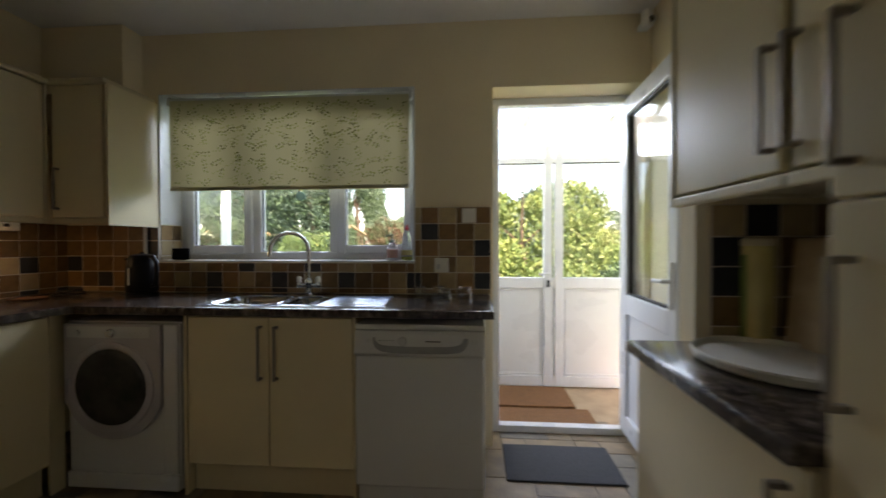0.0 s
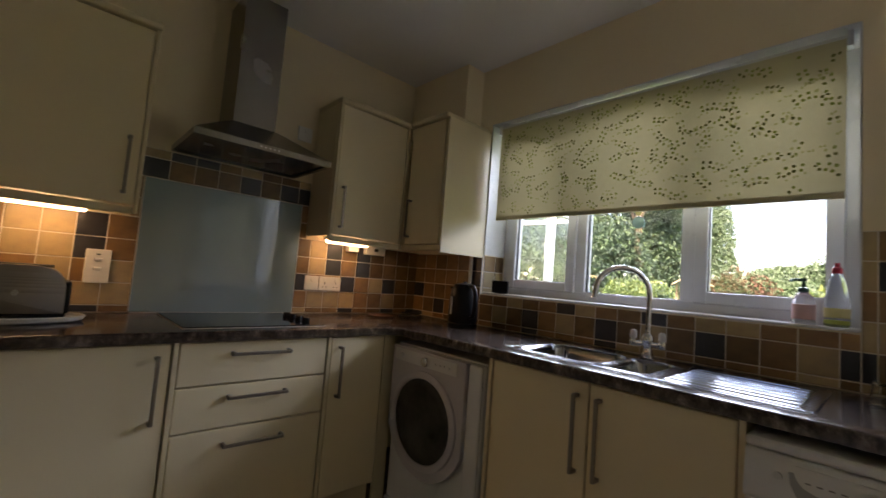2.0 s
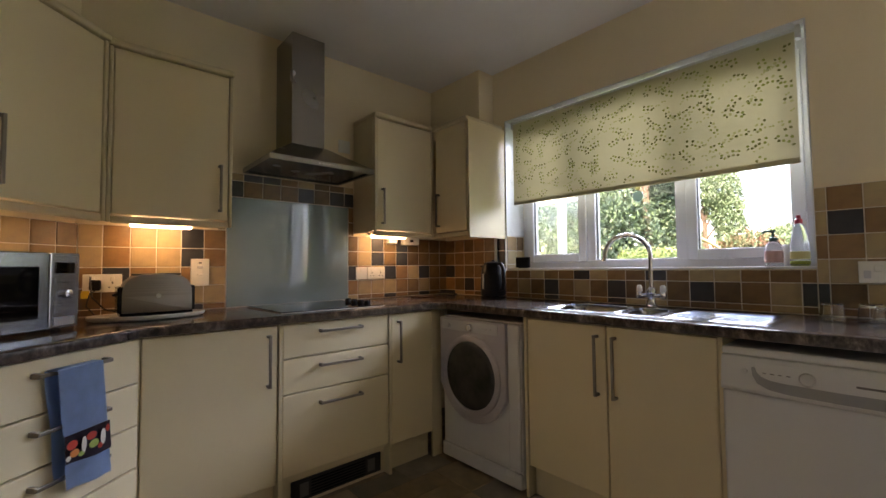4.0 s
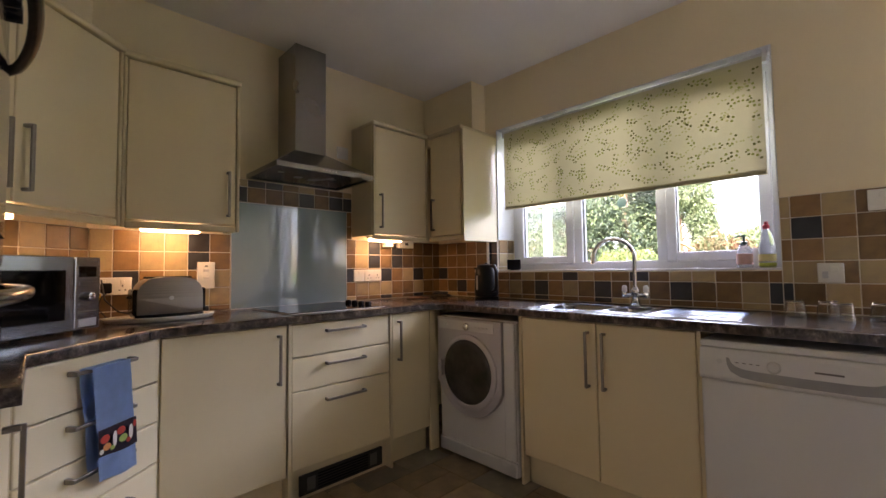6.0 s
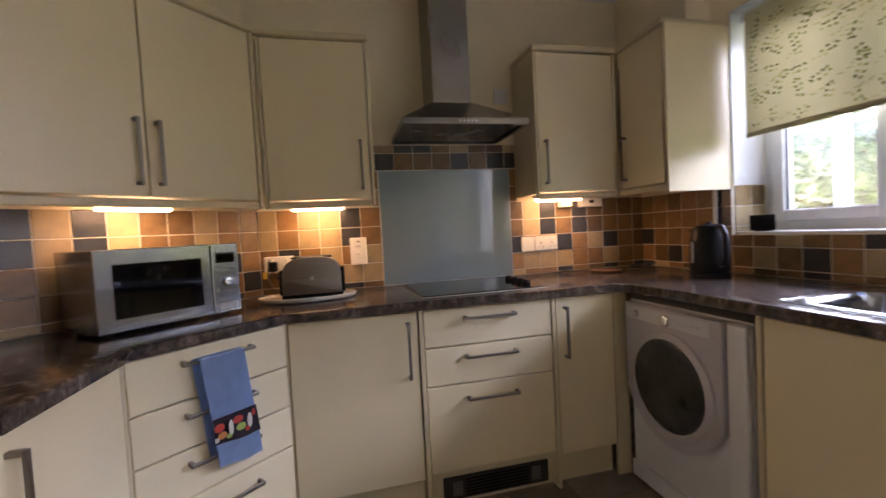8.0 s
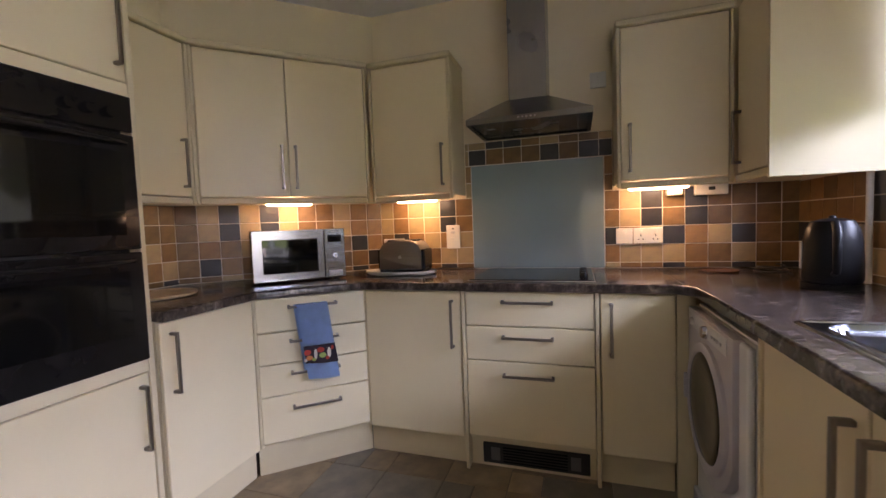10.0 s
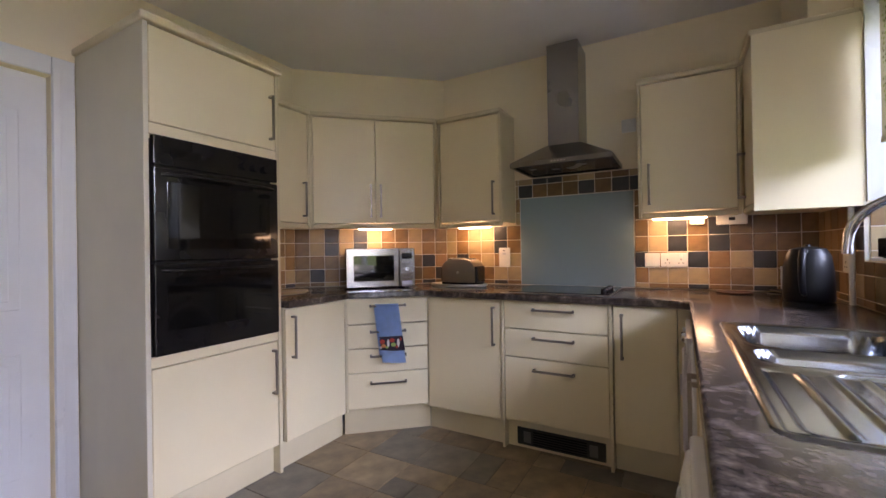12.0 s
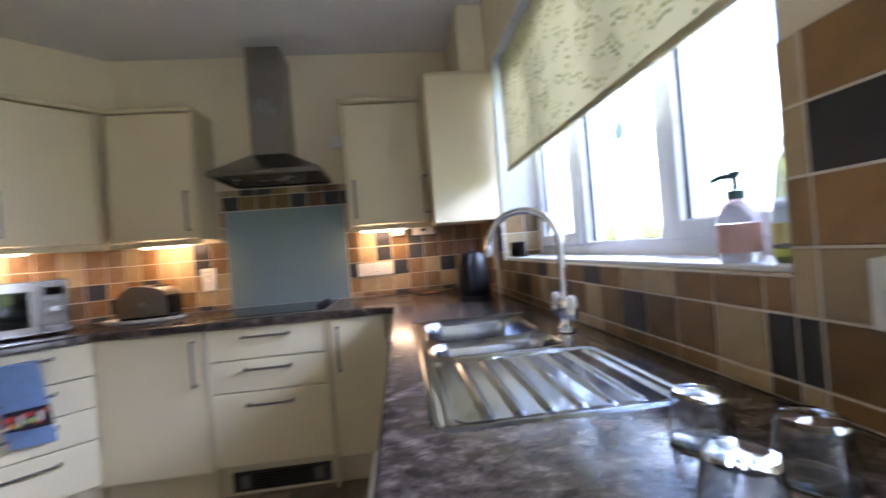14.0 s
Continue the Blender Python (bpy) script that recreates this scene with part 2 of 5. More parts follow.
wall_n = structure("wall_north", slab(nb(), rect(XW - 0.3, XE + 0.3, -0.2, ZC), [rect(WX0, WX1, WZ0, WZ1), rect(DX0, DX1, -0.012, DZ1)], YN, YN + 0.32, "y"), WALL,
                   "cream painted outside wall with a window and a back door opening", "wall")
wall_w = structure("wall_west", box(nb(), XW - 0.2, XW, 1.2, YN, -0.1, ZC), WALL, "cream painted wall behind the hob and extractor hood", "wall")
wall_s = structure("wall_south", slab(nb(), rect(-2.3, XA + 0.2, -0.1, ZC), [rect(-0.535, 0.245, 0.0, 2.03)], YS - 0.12, YS, "y"), WALL, "cream painted wall with an inner door", "wall")
wall_e = structure("wall_east", box(nb(), XA, XA + 0.2, YS, YP, -0.1, ZC), WALL, "cream painted wall behind the side worktop", "wall")
structure("wall_behind_door", box(nb(), XE, XE + 0.2, YP + 0.101, YN, -0.1, ZC), WALL, "cream painted wall behind the open back door", "wall")
wall_p = structure("wall_end", box(nb(), 0.70, XA + 0.2, YP, YP + 0.1, -0.1, ZC - 0.002), WALL, "short painted and tiled wall at the end of the side worktop", "wall")
dv = (Vector(DB) - Vector(DA)).normalized()
dn = Vector((-dv.y, dv.x))
p0, p1 = Vector(DA) - dv * 0.2, Vector(DB) + dv * 0.2
wall_d = structure("wall_diagonal", slab(nb(), [tuple(p0), tuple(p1), tuple(p1 + dn * 0.15), tuple(p0 + dn * 0.15)], [], -0.1, ZC - 0.002), WALL, "cream painted angled wall across the corner", "wall")
structure("pipe_boxing", box(nb(), XW, -2.19, 3.835, YN, 2.168, ZC - 0.002, 0.004), WALL, "cream painted boxing in the corner above the cupboards", "wall")
structure("ceiling", box(nb(), XW - 0.2, XA + 0.2, YS - 0.1, YN + 0.3, ZC, ZC + 0.1), CEIL, "plain white painted plaster ceiling", "ceiling")
# unseen slab added over the room; its overhang keeps the sun off the porch
structure("unseen_sun_cover", box(nb(), XW - 0.6, XA + 0.6, YS - 1.4, YN + 0.45, ZC + 0.1, ZC + 0.3), WALL, "plain unseen cover added above the ceiling to block the sun", "roof")
floor = structure("floor", box(nb(), XW - 0.2, XA + 0.2, YS - 0.1, YF + 0.05, -0.1, -0.004), FLOOR_BASE, "stone-effect vinyl floor in mixed brown and grey slabs", "floor")


# ---- windows and doors ----
def frame_ring(x0, x1, z0, z1, y0, y1, w, bev=0.006):
    bm = nb()
    box(bm, x0, x0 + w, y0, y1, z0, z1, bev)
    box(bm, x1 - w, x1, y0, y1, z0, z1, bev)
    box(bm, x0 + w - 0.001, x1 - w + 0.001, y0, y1, z0, z0 + w, bev)
    box(bm, x0 + w - 0.001, x1 - w + 0.001, y0, y1, z1 - w, z1, bev)
    return bm


def pane(name, x0, x1, z0, z1, y, parent):
    ob = part(name, box(nb(), x0, x1, y - 0.004, y + 0.004, z0, z1), WINDOW_GLASS, parent, "clear glass pane")
    ob.visible_shadow = False
    return ob


win = tagged(thing("window_1", pose(0, 0, 0), "white plastic three-light casement window above the sink", "window"), kind="structure")
bm = frame_ring(WX0 + 0.003, WX1 - 0.003, WZ0 + 0.003, WZ1 - 0.003, YF, YF + 0.07, 0.06)
WM = [-1.543, -0.99]
for x in WM:
    box(bm, x - 0.035, x + 0.035, YF + 0.001, YF + 0.069, WZ0 + 0.05, WZ1 - 0.05, 0.005)
part("window_frame", bm, UPVC, win)
for a, b, sash in ((WX0 + 0.06, WM[0] - 0.035, 1), (WM[0] + 0.035, WM[1] - 0.035, 0), (WM[1] + 0.035, WX1 - 0.06, 1)):
    if sash:
        part("sash", frame_ring(a - 0.012, b + 0.012, WZ0 + 0.052, WZ1 - 0.052, YF - 0.014, YF + 0.05, 0.055), UPVC, win)
        part("gasket", frame_ring(a + 0.04, b - 0.04, WZ0 + 0.104, WZ1 - 0.104, YF + 0.0, YF + 0.02, 0.005, 0), BLACK_MATT, win, "black rubber glazing seal")
        pane("pane", a + 0.04, b - 0.04, WZ0 + 0.104, WZ1 - 0.104, YF + 0.03, win)
    else:
        part("gasket", frame_ring(a - 0.001, b + 0.001, WZ0 + 0.06, WZ1 - 0.06, YF + 0.02, YF + 0.04, 0.005, 0), BLACK_MATT, win, "black rubber glazing seal")
        pane("pane", a, b, WZ0 + 0.06, WZ1 - 0.06, YF + 0.035, win)
for x0, x1 in ((WX0 + 0.001, WX0 + 0.006), (WX1 - 0.006, WX1 - 0.001)):
    part("reveal_lining", box(nb(), x0, x1, YN - 0.001, YF - 0.001, 1.362 if x0 < -1 else WZ0 + 0.014, WZ1 - 0.007), UPVC, win, "white lining of the window opening")
part("reveal_lining", box(nb(), WX0 + 0.001, WX1 - 0.001, YN - 0.001, YF - 0.001, WZ1 - 0.006, WZ1 - 0.001), UPVC, win, "white lining of the window opening")
part("window_sill", box(nb(), WX0 + 0.002, WX1 - 0.002, YN + 0.002, YF - 0.001, WZ0 + 0.001, WZ0 + 0.012, 0.003), GLOSS, win, "white painted sill ledge")

BDX0, BDX1, BDZ0, BDZ1 = DX0 + 0.003, DX1 - 0.003, 0.0, DZ1 - 0.003
bd = tagged(thing("door_1", pose(0, 0, 0), "white plastic half-glazed back door standing wide open into the kitchen", "door"), kind="structure")
bm = nb()
box(bm, BDX0, BDX0 + 0.045, YF, YF + 0.07, BDZ0, BDZ1, 0.005)
box(bm, BDX1 - 0.045, BDX1, YF, YF + 0.07, BDZ0, BDZ1, 0.005)
box(bm, BDX0 + 0.044, BDX1 - 0.044, YF, YF + 0.07, BDZ1 - 0.046, BDZ1, 0.005)
box(bm, BDX0 + 0.044, BDX1 - 0.044, YF, YF + 0.07, BDZ0, BDZ0 + 0.045, 0.005)
part("door_frame", bm, UPVC, bd)
leaf = new("leaf")
leaf.parent = bd
leaf.matrix_local = pose(BDX1 - 0.035, YF - 0.004, 0, 0, 0, -91.5)
# the leaf: x along its width from the hinge, y through its thickness
LW, LZ0, LZ1 = 0.80, 0.05, 2.12
bm = nb()
box(bm, 0, 0.10, -0.03, 0.03, LZ0, LZ1, 0.006)
box(bm, LW - 0.10, LW, -0.03, 0.03, LZ0, LZ1, 0.006)
for a, b in ((LZ0, LZ0 + 0.12), (0.80, 0.92), (LZ1 - 0.10, LZ1)):
    box(bm, 0.099, LW - 0.099, -0.03, 0.03, a, b, 0.006)
part("leaf_frame", bm, UPVC, leaf)
part("leaf_panel", box(nb(), 0.10, LW - 0.10, -0.012, 0.012, LZ0 + 0.12, 0.80), UPVC, leaf)
part("leaf_seal", frame_ring(0.10, LW - 0.10, 0.92, LZ1 - 0.10, -0.014, 0.014, 0.012, 0), BLACK_MATT, leaf, "black glazing seal")
pane("leaf_pane", 0.11, LW - 0.11, 0.93, LZ1 - 0.11, 0, leaf)
bm = nb()
box(bm, LW - 0.065, LW - 0.035, -0.042, -0.03, 0.93, 1.15, 0.004)
tube(bm, [(LW - 0.05, -0.04, 1.06), (LW - 0.05, -0.075, 1.06), (LW - 0.16, -0.078, 1.055)], 0.009)
part("leaf_handle", bm, UPVC, leaf, "white lever door handle", True)

# inner door in the south wall
idr = tagged(thing("door_2", pose(-0.035, 0, 0), "white painted panelled inner door, closed, in a moulded frame", "door"), kind="structure")
bm = box(nb(), -0.497, 0.277, YS - 0.075, YS - 0.04, 0.006, 2.025, 0.002)
part("door_leaf", bm, GLOSS, idr)
for x in (-0.40, -0.06):
    for a, b in ((0.2, 0.75), (0.95, 1.85)):
        bm = nb()
        box(bm, x, x + 0.26, YS - 0.041, YS - 0.031, a, b, 0.008)
        box(bm, x + 0.04, x + 0.22, YS - 0.032, YS - 0.026, a + 0.04, b - 0.04, 0.005)
        part("door_panel", bm, GLOSS, idr)
bm = nb()
for x0, x1 in ((-0.585, -0.50), (0.28, 0.365)):
    box(bm, x0, x1, YS, YS + 0.018, 0, 2.115, 0.005)
    box(bm, x0 + (0.055 if x0 < 0 else 0.0), x1 - (0 if x0 < 0 else 0.055), YS + 0.017, YS + 0.028, 0, 2.06, 0.005)
box(bm, -0.499, 0.279, YS, YS + 0.018, 2.03, 2.115, 0.005)
part("door_casing", bm, GLOSS, idr)
bm = cyl(nb(), (0.2, YS - 0.04, 1.0), 0.026, 0.055, "y", 24)
part("door_knob", bm, CHROME, idr, "round chrome knob", True)


# ---- kitchen units; each faces its own -y, its width runs along x ----
def handle(parent, x, z, length, upright=True, y=0.0):
    """A flat bar on two square posts."""
    bm = nb()
    h = length / 2
    if upright:
        box(bm, x - 0.006, x + 0.006, y - 0.036, y - 0.026, z - h, z + h, 0.002)
        for s in (-1, 1):
            box(bm, x - 0.008, x + 0.008, y - 0.028, y, z + s * h - (0.012 if s > 0 else 0), z + s * h + (0 if s > 0 else 0.012), 0.002)
    else:
        box(bm, x - h, x + h, y - 0.036, y - 0.026, z - 0.006, z + 0.006, 0.002)
        for s in (-1, 1):
            box(bm, x + s * h - (0.012 if s > 0 else 0), x + s * h + (0 if s > 0 else 0.012), y - 0.028, y, z - 0.008, z + 0.008, 0.002)
    return part("handle", bm, HANDLE, parent, "satin nickel bar handle")


def front(name, parent, x0, x1, z0, z1, hx=None, hz=None, upright=True, length=0.235):
    ob = part(name, box(nb(), x0, x1, 0.0, 0.02, z0, z1, 0.005, 3), CREAM, parent)
    if hx is not None:
        handle(ob, hx, hz, length, upright)
    return ob


DOOR_Z0, DOOR_Z1, TOP = 0.155, 0.881, 0.888
UNIT_LABEL = "cream kitchen base cupboard with a plain door and bar handle"


def base_unit(m, w, layout, side=1, depth=0.57, plinth=True, label=UNIT_LABEL, group="kitchen base units", end=(0, 0), vent=False, filler=False, ext=(0, 0)):
    """layout: door, doors, or a list of drawer heights from the top down. side: 1 handle at the right, -1 at the left."""
    u = thing("base_cabinet", m, label, "kitchen cabinet", group)
    bm = nb()
    box(bm, 0.002, 0.018, 0.022, depth, DOOR_Z0, TOP - 0.001)
    box(bm, w - 0.018, w - 0.002, 0.022, depth, DOOR_Z0, TOP - 0.001)
    box(bm, 0.018, w - 0.018, 0.022, depth, DOOR_Z0, DOOR_Z0 + 0.018)
    box(bm, 0.018, w - 0.018, depth - 0.012, depth, DOOR_Z0 + 0.018, TOP - 0.001)
    box(bm, 0.018, w - 0.018, 0.022, 0.10, TOP - 0.02, TOP - 0.001)
    part("body", bm, CREAM_TRIM, u)
    g = 0.0025
    if layout == "door":
        front("door", u, g, w - g, DOOR_Z0, DOOR_Z1, w - 0.045 if side > 0 else 0.045, DOOR_Z1 - 0.04 - 0.118)
    elif layout == "doors":
        front("door", u, g, w / 2 - g, DOOR_Z0, DOOR_Z1, w / 2 - 0.04, DOOR_Z1 - 0.04 - 0.13, True, 0.26)
        front("door", u, w / 2 + g, w - g, DOOR_Z0, DOOR_Z1, w / 2 + 0.04, DOOR_Z1 - 0.04 - 0.13, True, 0.26)
    else:
        z = DOOR_Z1
        for h in layout:
            front("drawer", u, g, w - g, z - h + 2 * g, z, w / 2, z - 0.045 if h < 0.2 else z - 0.06, False)
            z -= h
    if plinth:
        part("plinth", box(nb(), 0.001 - ext[0], w - 0.001 + ext[1], 0.05, 0.065, 0.001, DOOR_Z0 - 0.003), CREAM_TRIM, u)
    if filler:
        part("filler", box(nb(), w + 0.001, w + 0.074, 0.002, 0.02, 0.0, TOP - 0.001, 0.002), CREAM_TRIM, u)
    if vent:
        v = part("plinth_vent", box(nb(), 0.06, w - 0.03, 0.036, 0.0495, 0.022, 0.122, 0.003), BLACK_MATT, u, "black plinth heater grille")
        for k in range(6):
            part("vent_slat", box(nb(), 0.16, w - 0.13, 0.033, 0.0355, 0.034 + k * 0.014, 0.040 + k * 0.014), BLACK, v)
        for x in (0.10, w - 0.115):
            part("vent_pad", box(nb(), x, x + 0.045, 0.033, 0.0355, 0.04, 0.105, 0.002), DARKGREY, v, "grey square panel")
    part("foot", cyl(nb(), (0.06, 0.2, 0.0), 0.018, DOOR_Z0, n=12), BLACK_MATT, u, "black plastic leg")
    part("foot", cyl(nb(), (w - 0.06, 0.2, 0.0), 0.018, DOOR_Z0, n=12), BLACK_MATT, u, "black plastic leg")
    for k, used in enumerate(end):
        if used:
            x = -0.018 if k == 0 else w
            part("end_panel", box(nb(), x + 0.001, x + 0.017, -0.006, depth, 0.0, TOP - 0.001, 0.002), CREAM_TRIM, u)
    return u


WZA, WZB = 1.352, 2.168


def wall_unit(m, w, doors=1, side=1, depth=0.27, label="cream kitchen wall cupboard with a plain door and bar handle", light=None, ends=(1, 1), hoff=0.04):
    u = thing("wall_cabinet", m, label, "kitchen cabinet", "kitchen wall units")
    z0, z1 = WZA + 0.032, WZB - 0.03
    bm = nb()
    box(bm, 0.002, 0.018, 0.022, depth, z0, z1)
    box(bm, w - 0.018, w - 0.002, 0.022, depth, z0, z1)
    box(bm, 0.018, w - 0.018, 0.022, depth, z0 + 0.01, z0 + 0.026)
    box(bm, 0.018, w - 0.018, 0.022, depth, z1 - 0.018, z1)
    box(bm, 0.018, w - 0.018, depth - 0.01, depth, z0 + 0.026, z1 - 0.018)
    part("body", bm, CREAM_TRIM, u)
    g, p = 0.002, 0.018
    if doors == 1:
        front("door", u, p + g, w - p - g, z0 + 0.006, z1 - 0.006, w - p - hoff if side > 0 else p + hoff, z0 + 0.165)
    else:
        front("door", u, p + g, w / 2 - g, z0 + 0.006, z1 - 0.006, w / 2 - 0.035, z0 + 0.165)
        front("door", u, w / 2 + g, w - p - g, z0 + 0.006, z1 - 0.006, w / 2 + 0.035, z0 + 0.165)
    for k in (0, 1):
        if ends[k]:
            x = 0.001 if k == 0 else w - p + 0.001
            part("side_strip", box(nb(), x, x + p - 0.002, -0.006, 0.02, WZA + 0.004, z1 - 0.001, 0.005), CREAM_TRIM, u)
    part("cornice", box(nb(), -0.004 * ends[0], w + 0.004 * ends[1], -0.016, depth, z1, WZB, 0.009, 3), CREAM_TRIM, u)
    part("light_pelmet", box(nb(), p * ends[0], w - p * ends[1], -0.004, 0.022, WZA, z0, 0.007, 3), CREAM_TRIM, u)
    return u


def strip_light(m, length):
    """A slim lit lamp under a cupboard; it shines down."""
    s = thing("strip_light", m, "slim lit strip lamp under a wall cupboard, warm", "lamp", "under-cupboard lights")
    part("housing", box(nb(), -length / 2 - 0.015, length / 2 + 0.015, -0.02, 0.02, 0.0, 0.014, 0.003), PLASTIC, s)
    part("diffuser", box(nb(), -length / 2, length / 2, -0.019, 0.019, -0.021, 0.0, 0.008), STRIP, s, "glowing warm diffuser", True)
    lamp = area("strip_lamp", m @ Matrix.Translation((0, 0, -0.025)), length, 0.03, STRIP_W, (1.0, 0.66, 0.29))
    return s


STRIP = glow("strip_glow", (1.0, 0.72, 0.40), 2.4)
STRIP_W = 0.10
XF = -2.115         # fronts along the hob wall
YB = 3.385          # fronts along the window wall
YT = 1.445          # fronts along the south wall
K0, K1 = Vector((-1.765, 1.46)), Vector((XF, 1.855))
kw = (K1 - K0).length
KA = math.degrees(math.atan2(K1.y - K0.y, K1.x - K0.x))

base_unit(pose(XF, 1.858, 0, 0, 0, 90), 0.518, "door", 1, end=(0, 0), ext=(0.018, 0))
base_unit(pose(XF, 2.396, 0, 0, 0, 90), 0.592, (0.167, 0.167, 0.379), label="cream base unit with two shallow drawers and one deep drawer", end=(1, 1), vent=True)
base_unit(pose(XF, 3.008, 0, 0, 0, 90), 0.30, "door", -1, label="narrow cream kitchen base cupboard with a bar handle", filler=True)
CU = base_unit(pose(K0.x, K0.y, 0, 0, 0, KA), kw, (0.167, 0.157, 0.157, 0.232), depth=0.5, ext=(0.02, 0.02), label="cream kitchen base unit with four drawers set across the corner")
for x in (-0.004, kw + 0.006):
    part("corner_post", cyl(nb(), (x, 0.018, DOOR_Z0), 0.013, TOP - 0.001 - DOOR_Z0, n=12), CREAM_TRIM, CU, "", True)
base_unit(pose(-1.298, YT + 0.01, 0, 0, 0, 180), 0.46, "door", -1, end=(0, 0), ext=(0, 0.018), label="cream kitchen base cupboard beside the tall oven unit")
base_unit(pose(-1.452, YB - 0.010, 0, 0, 0, 0), 0.832, "doors", end=(1, 1), depth=0.52, label="cream double base cupboard under the sink")

wall_unit(pose(-2.455, 1.755, 0, 0, 0, 90), 0.505, 1, 1)
wall_unit(pose(-2.455, 3.114, 0, 0, 0, 90), 0.50, 1, -1)
D0, D1 = Vector((-1.805, 1.108)), Vector((-2.43, 1.752))
DAng = math.degrees(math.atan2(D1.y - D0.y, D1.x - D0.x))
wall_unit(pose(D0.x, D0.y, 0, 0, 0, DAng), (D1 - D0).length, 2, label="cream double wall cupboard set across the corner")
wall_unit(pose(-1.298, 1.108, 0, 0, 0, 180), 0.505, 1, 1)
c4 = wall_unit(pose(-2.455, 3.622, 0, 0, 0, 0), 0.352, 1, -1, label="narrow cream wall cupboard beside the window", ends=(0, 0), depth=0.362)
part("end_panel", box(nb(), 0.352, 0.368, -0.006, 0.364, WZA - 0.01, WZB - 0.031, 0.002), CREAM, c4, "cream end panel")

for m, ln in ((pose(-2.60, 1.98, WZA + 0.018, 0, 0, 90), 0.255), (pose(-2.60, 3.32, WZA + 0.018, 0, 0, 90), 0.28), (pose(-2.23, 1.33, WZA + 0.018, 0, 0, DAng), 0.25)):
    strip_light(m, ln)

# worktops
E = 0.028
o = (K1 - K0).normalized()
n_in = Vector((-o.y, o.x))
ka, kb = K0 - n_in * E, K1 - n_in * E
SX0, SX1, SY0, SY1 = -1.475, -0.475, 3.437, 3.917
wt = [(-1.298, YS + 0.002), (-1.298, YT + 0.01 + E), (-1.775 + 0.015, YT + 0.01 + E), (XF + E, 1.848), (XF + E, 3.29), (XF + E + 0.05, YB - E), (0.045, YB - E), (0.045, YN - 0.002),
      (XW + 0.002, YN - 0.002), (XW + 0.002, 1.664), (-1.93, YS + 0.002)]
bm = slab(nb(), wt, [rect(SX0 + 0.02, SX1 - 0.02, SY0 + 0.02, SY1 - 0.02)], TOP, 0.926)
bmesh.ops.bevel(bm, geom=[e for e in bm.edges if len(e.link_faces) == 2 and e.calc_face_angle(0) > 0.5 and e.verts[0].co.z > 0.92 and e.verts[1].co.z > 0.92], offset=0.01, segments=3, profile=0.5, affect="EDGES", clamp_overlap=True)
WT = thing("worktop", pose(0, 0, 0), "dark brown mottled laminate worktop wrapping round the kitchen", "worktop")
part("worktop_surface", bm, WORKTOP, WT, "", True)
for a, b in (((XW + 0.02, 3.33), (XF + E - 0.004, 3.33)), ((K1.x + 0.02, 1.85), (XW + 0.02, 1.70))):
    d = (Vector(b) - Vector(a)).normalized() * 0.0012
    part("joint", slab(nb(), [(a[0] - d.y, a[1] + d.x), (a[0] + d.y, a[1] - d.x), (b[0] + d.y, b[1] - d.x), (b[0] - d.y, b[1] + d.x)], [], 0.9125, 0.9264), BLACK_MATT, WT, "thin dark worktop joint")

# tall oven housing
TX0, TX1 = -1.285, -0.625
tw = TX1 - TX0
T = thing("oven_housing", pose(TX1, YT - 0.008, 0, 0, 0, 180), "tall cream cupboard housing a black built-in double oven", "kitchen cabinet")
bm = nb()
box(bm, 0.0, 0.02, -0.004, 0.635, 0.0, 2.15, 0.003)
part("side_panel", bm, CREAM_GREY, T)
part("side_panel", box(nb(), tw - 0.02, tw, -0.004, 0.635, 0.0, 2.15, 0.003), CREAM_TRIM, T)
bm = nb()
box(bm, 0.021, tw - 0.021, 0.022, 0.62, 0.155, 0.173)
box(bm, 0.021, tw - 0.021, 0.022, 0.62, 2.13, 2.148)
box(bm, 0.021, tw - 0.021, 0.61, 0.63, 0.174, 2.129)
part("body", bm, CREAM_TRIM, T)
part("rail", box(nb(), 0.021, tw - 0.021, 0.0, 0.02, 0.718, 0.762, 0.002), CREAM, T)
part("rail", box(nb(), 0.021, tw - 0.021, 0.0, 0.02, 1.69, 1.735, 0.002), CREAM, T)
front("door", T, 0.023, tw - 0.023, 0.155, 0.713, tw - 0.055, 0.713 - 0.155)
front("door", T, 0.023, tw - 0.023, 1.74, 2.142, tw - 0.055, 1.74 + 0.165)
part("cornice", box(nb(), -0.014, tw + 0.014, -0.02, 0.64, 2.151, 2.185, 0.009, 3), CREAM_TRIM, T)
part("plinth", box(nb(), 0.021, tw - 0.021, 0.05, 0.065, 0.0, 0.152), CREAM_TRIM, T)
OV = thing("double_oven", pose(TX1, YT - 0.008, 0, 0, 0, 180), "black built-in electric double oven with dark glass doors", "oven")
ox0, ox1 = 0.032, tw - 0.022
part("body", box(nb(), ox0 + 0.02, ox1 - 0.02, 0.02, 0.55, 0.745, 1.685), BLACK_MATT, OV)
part("control_panel", box(nb(), ox0, ox1, -0.012, 0.018, 1.565, 1.688, 0.004), OVEN_BLACK, OV)
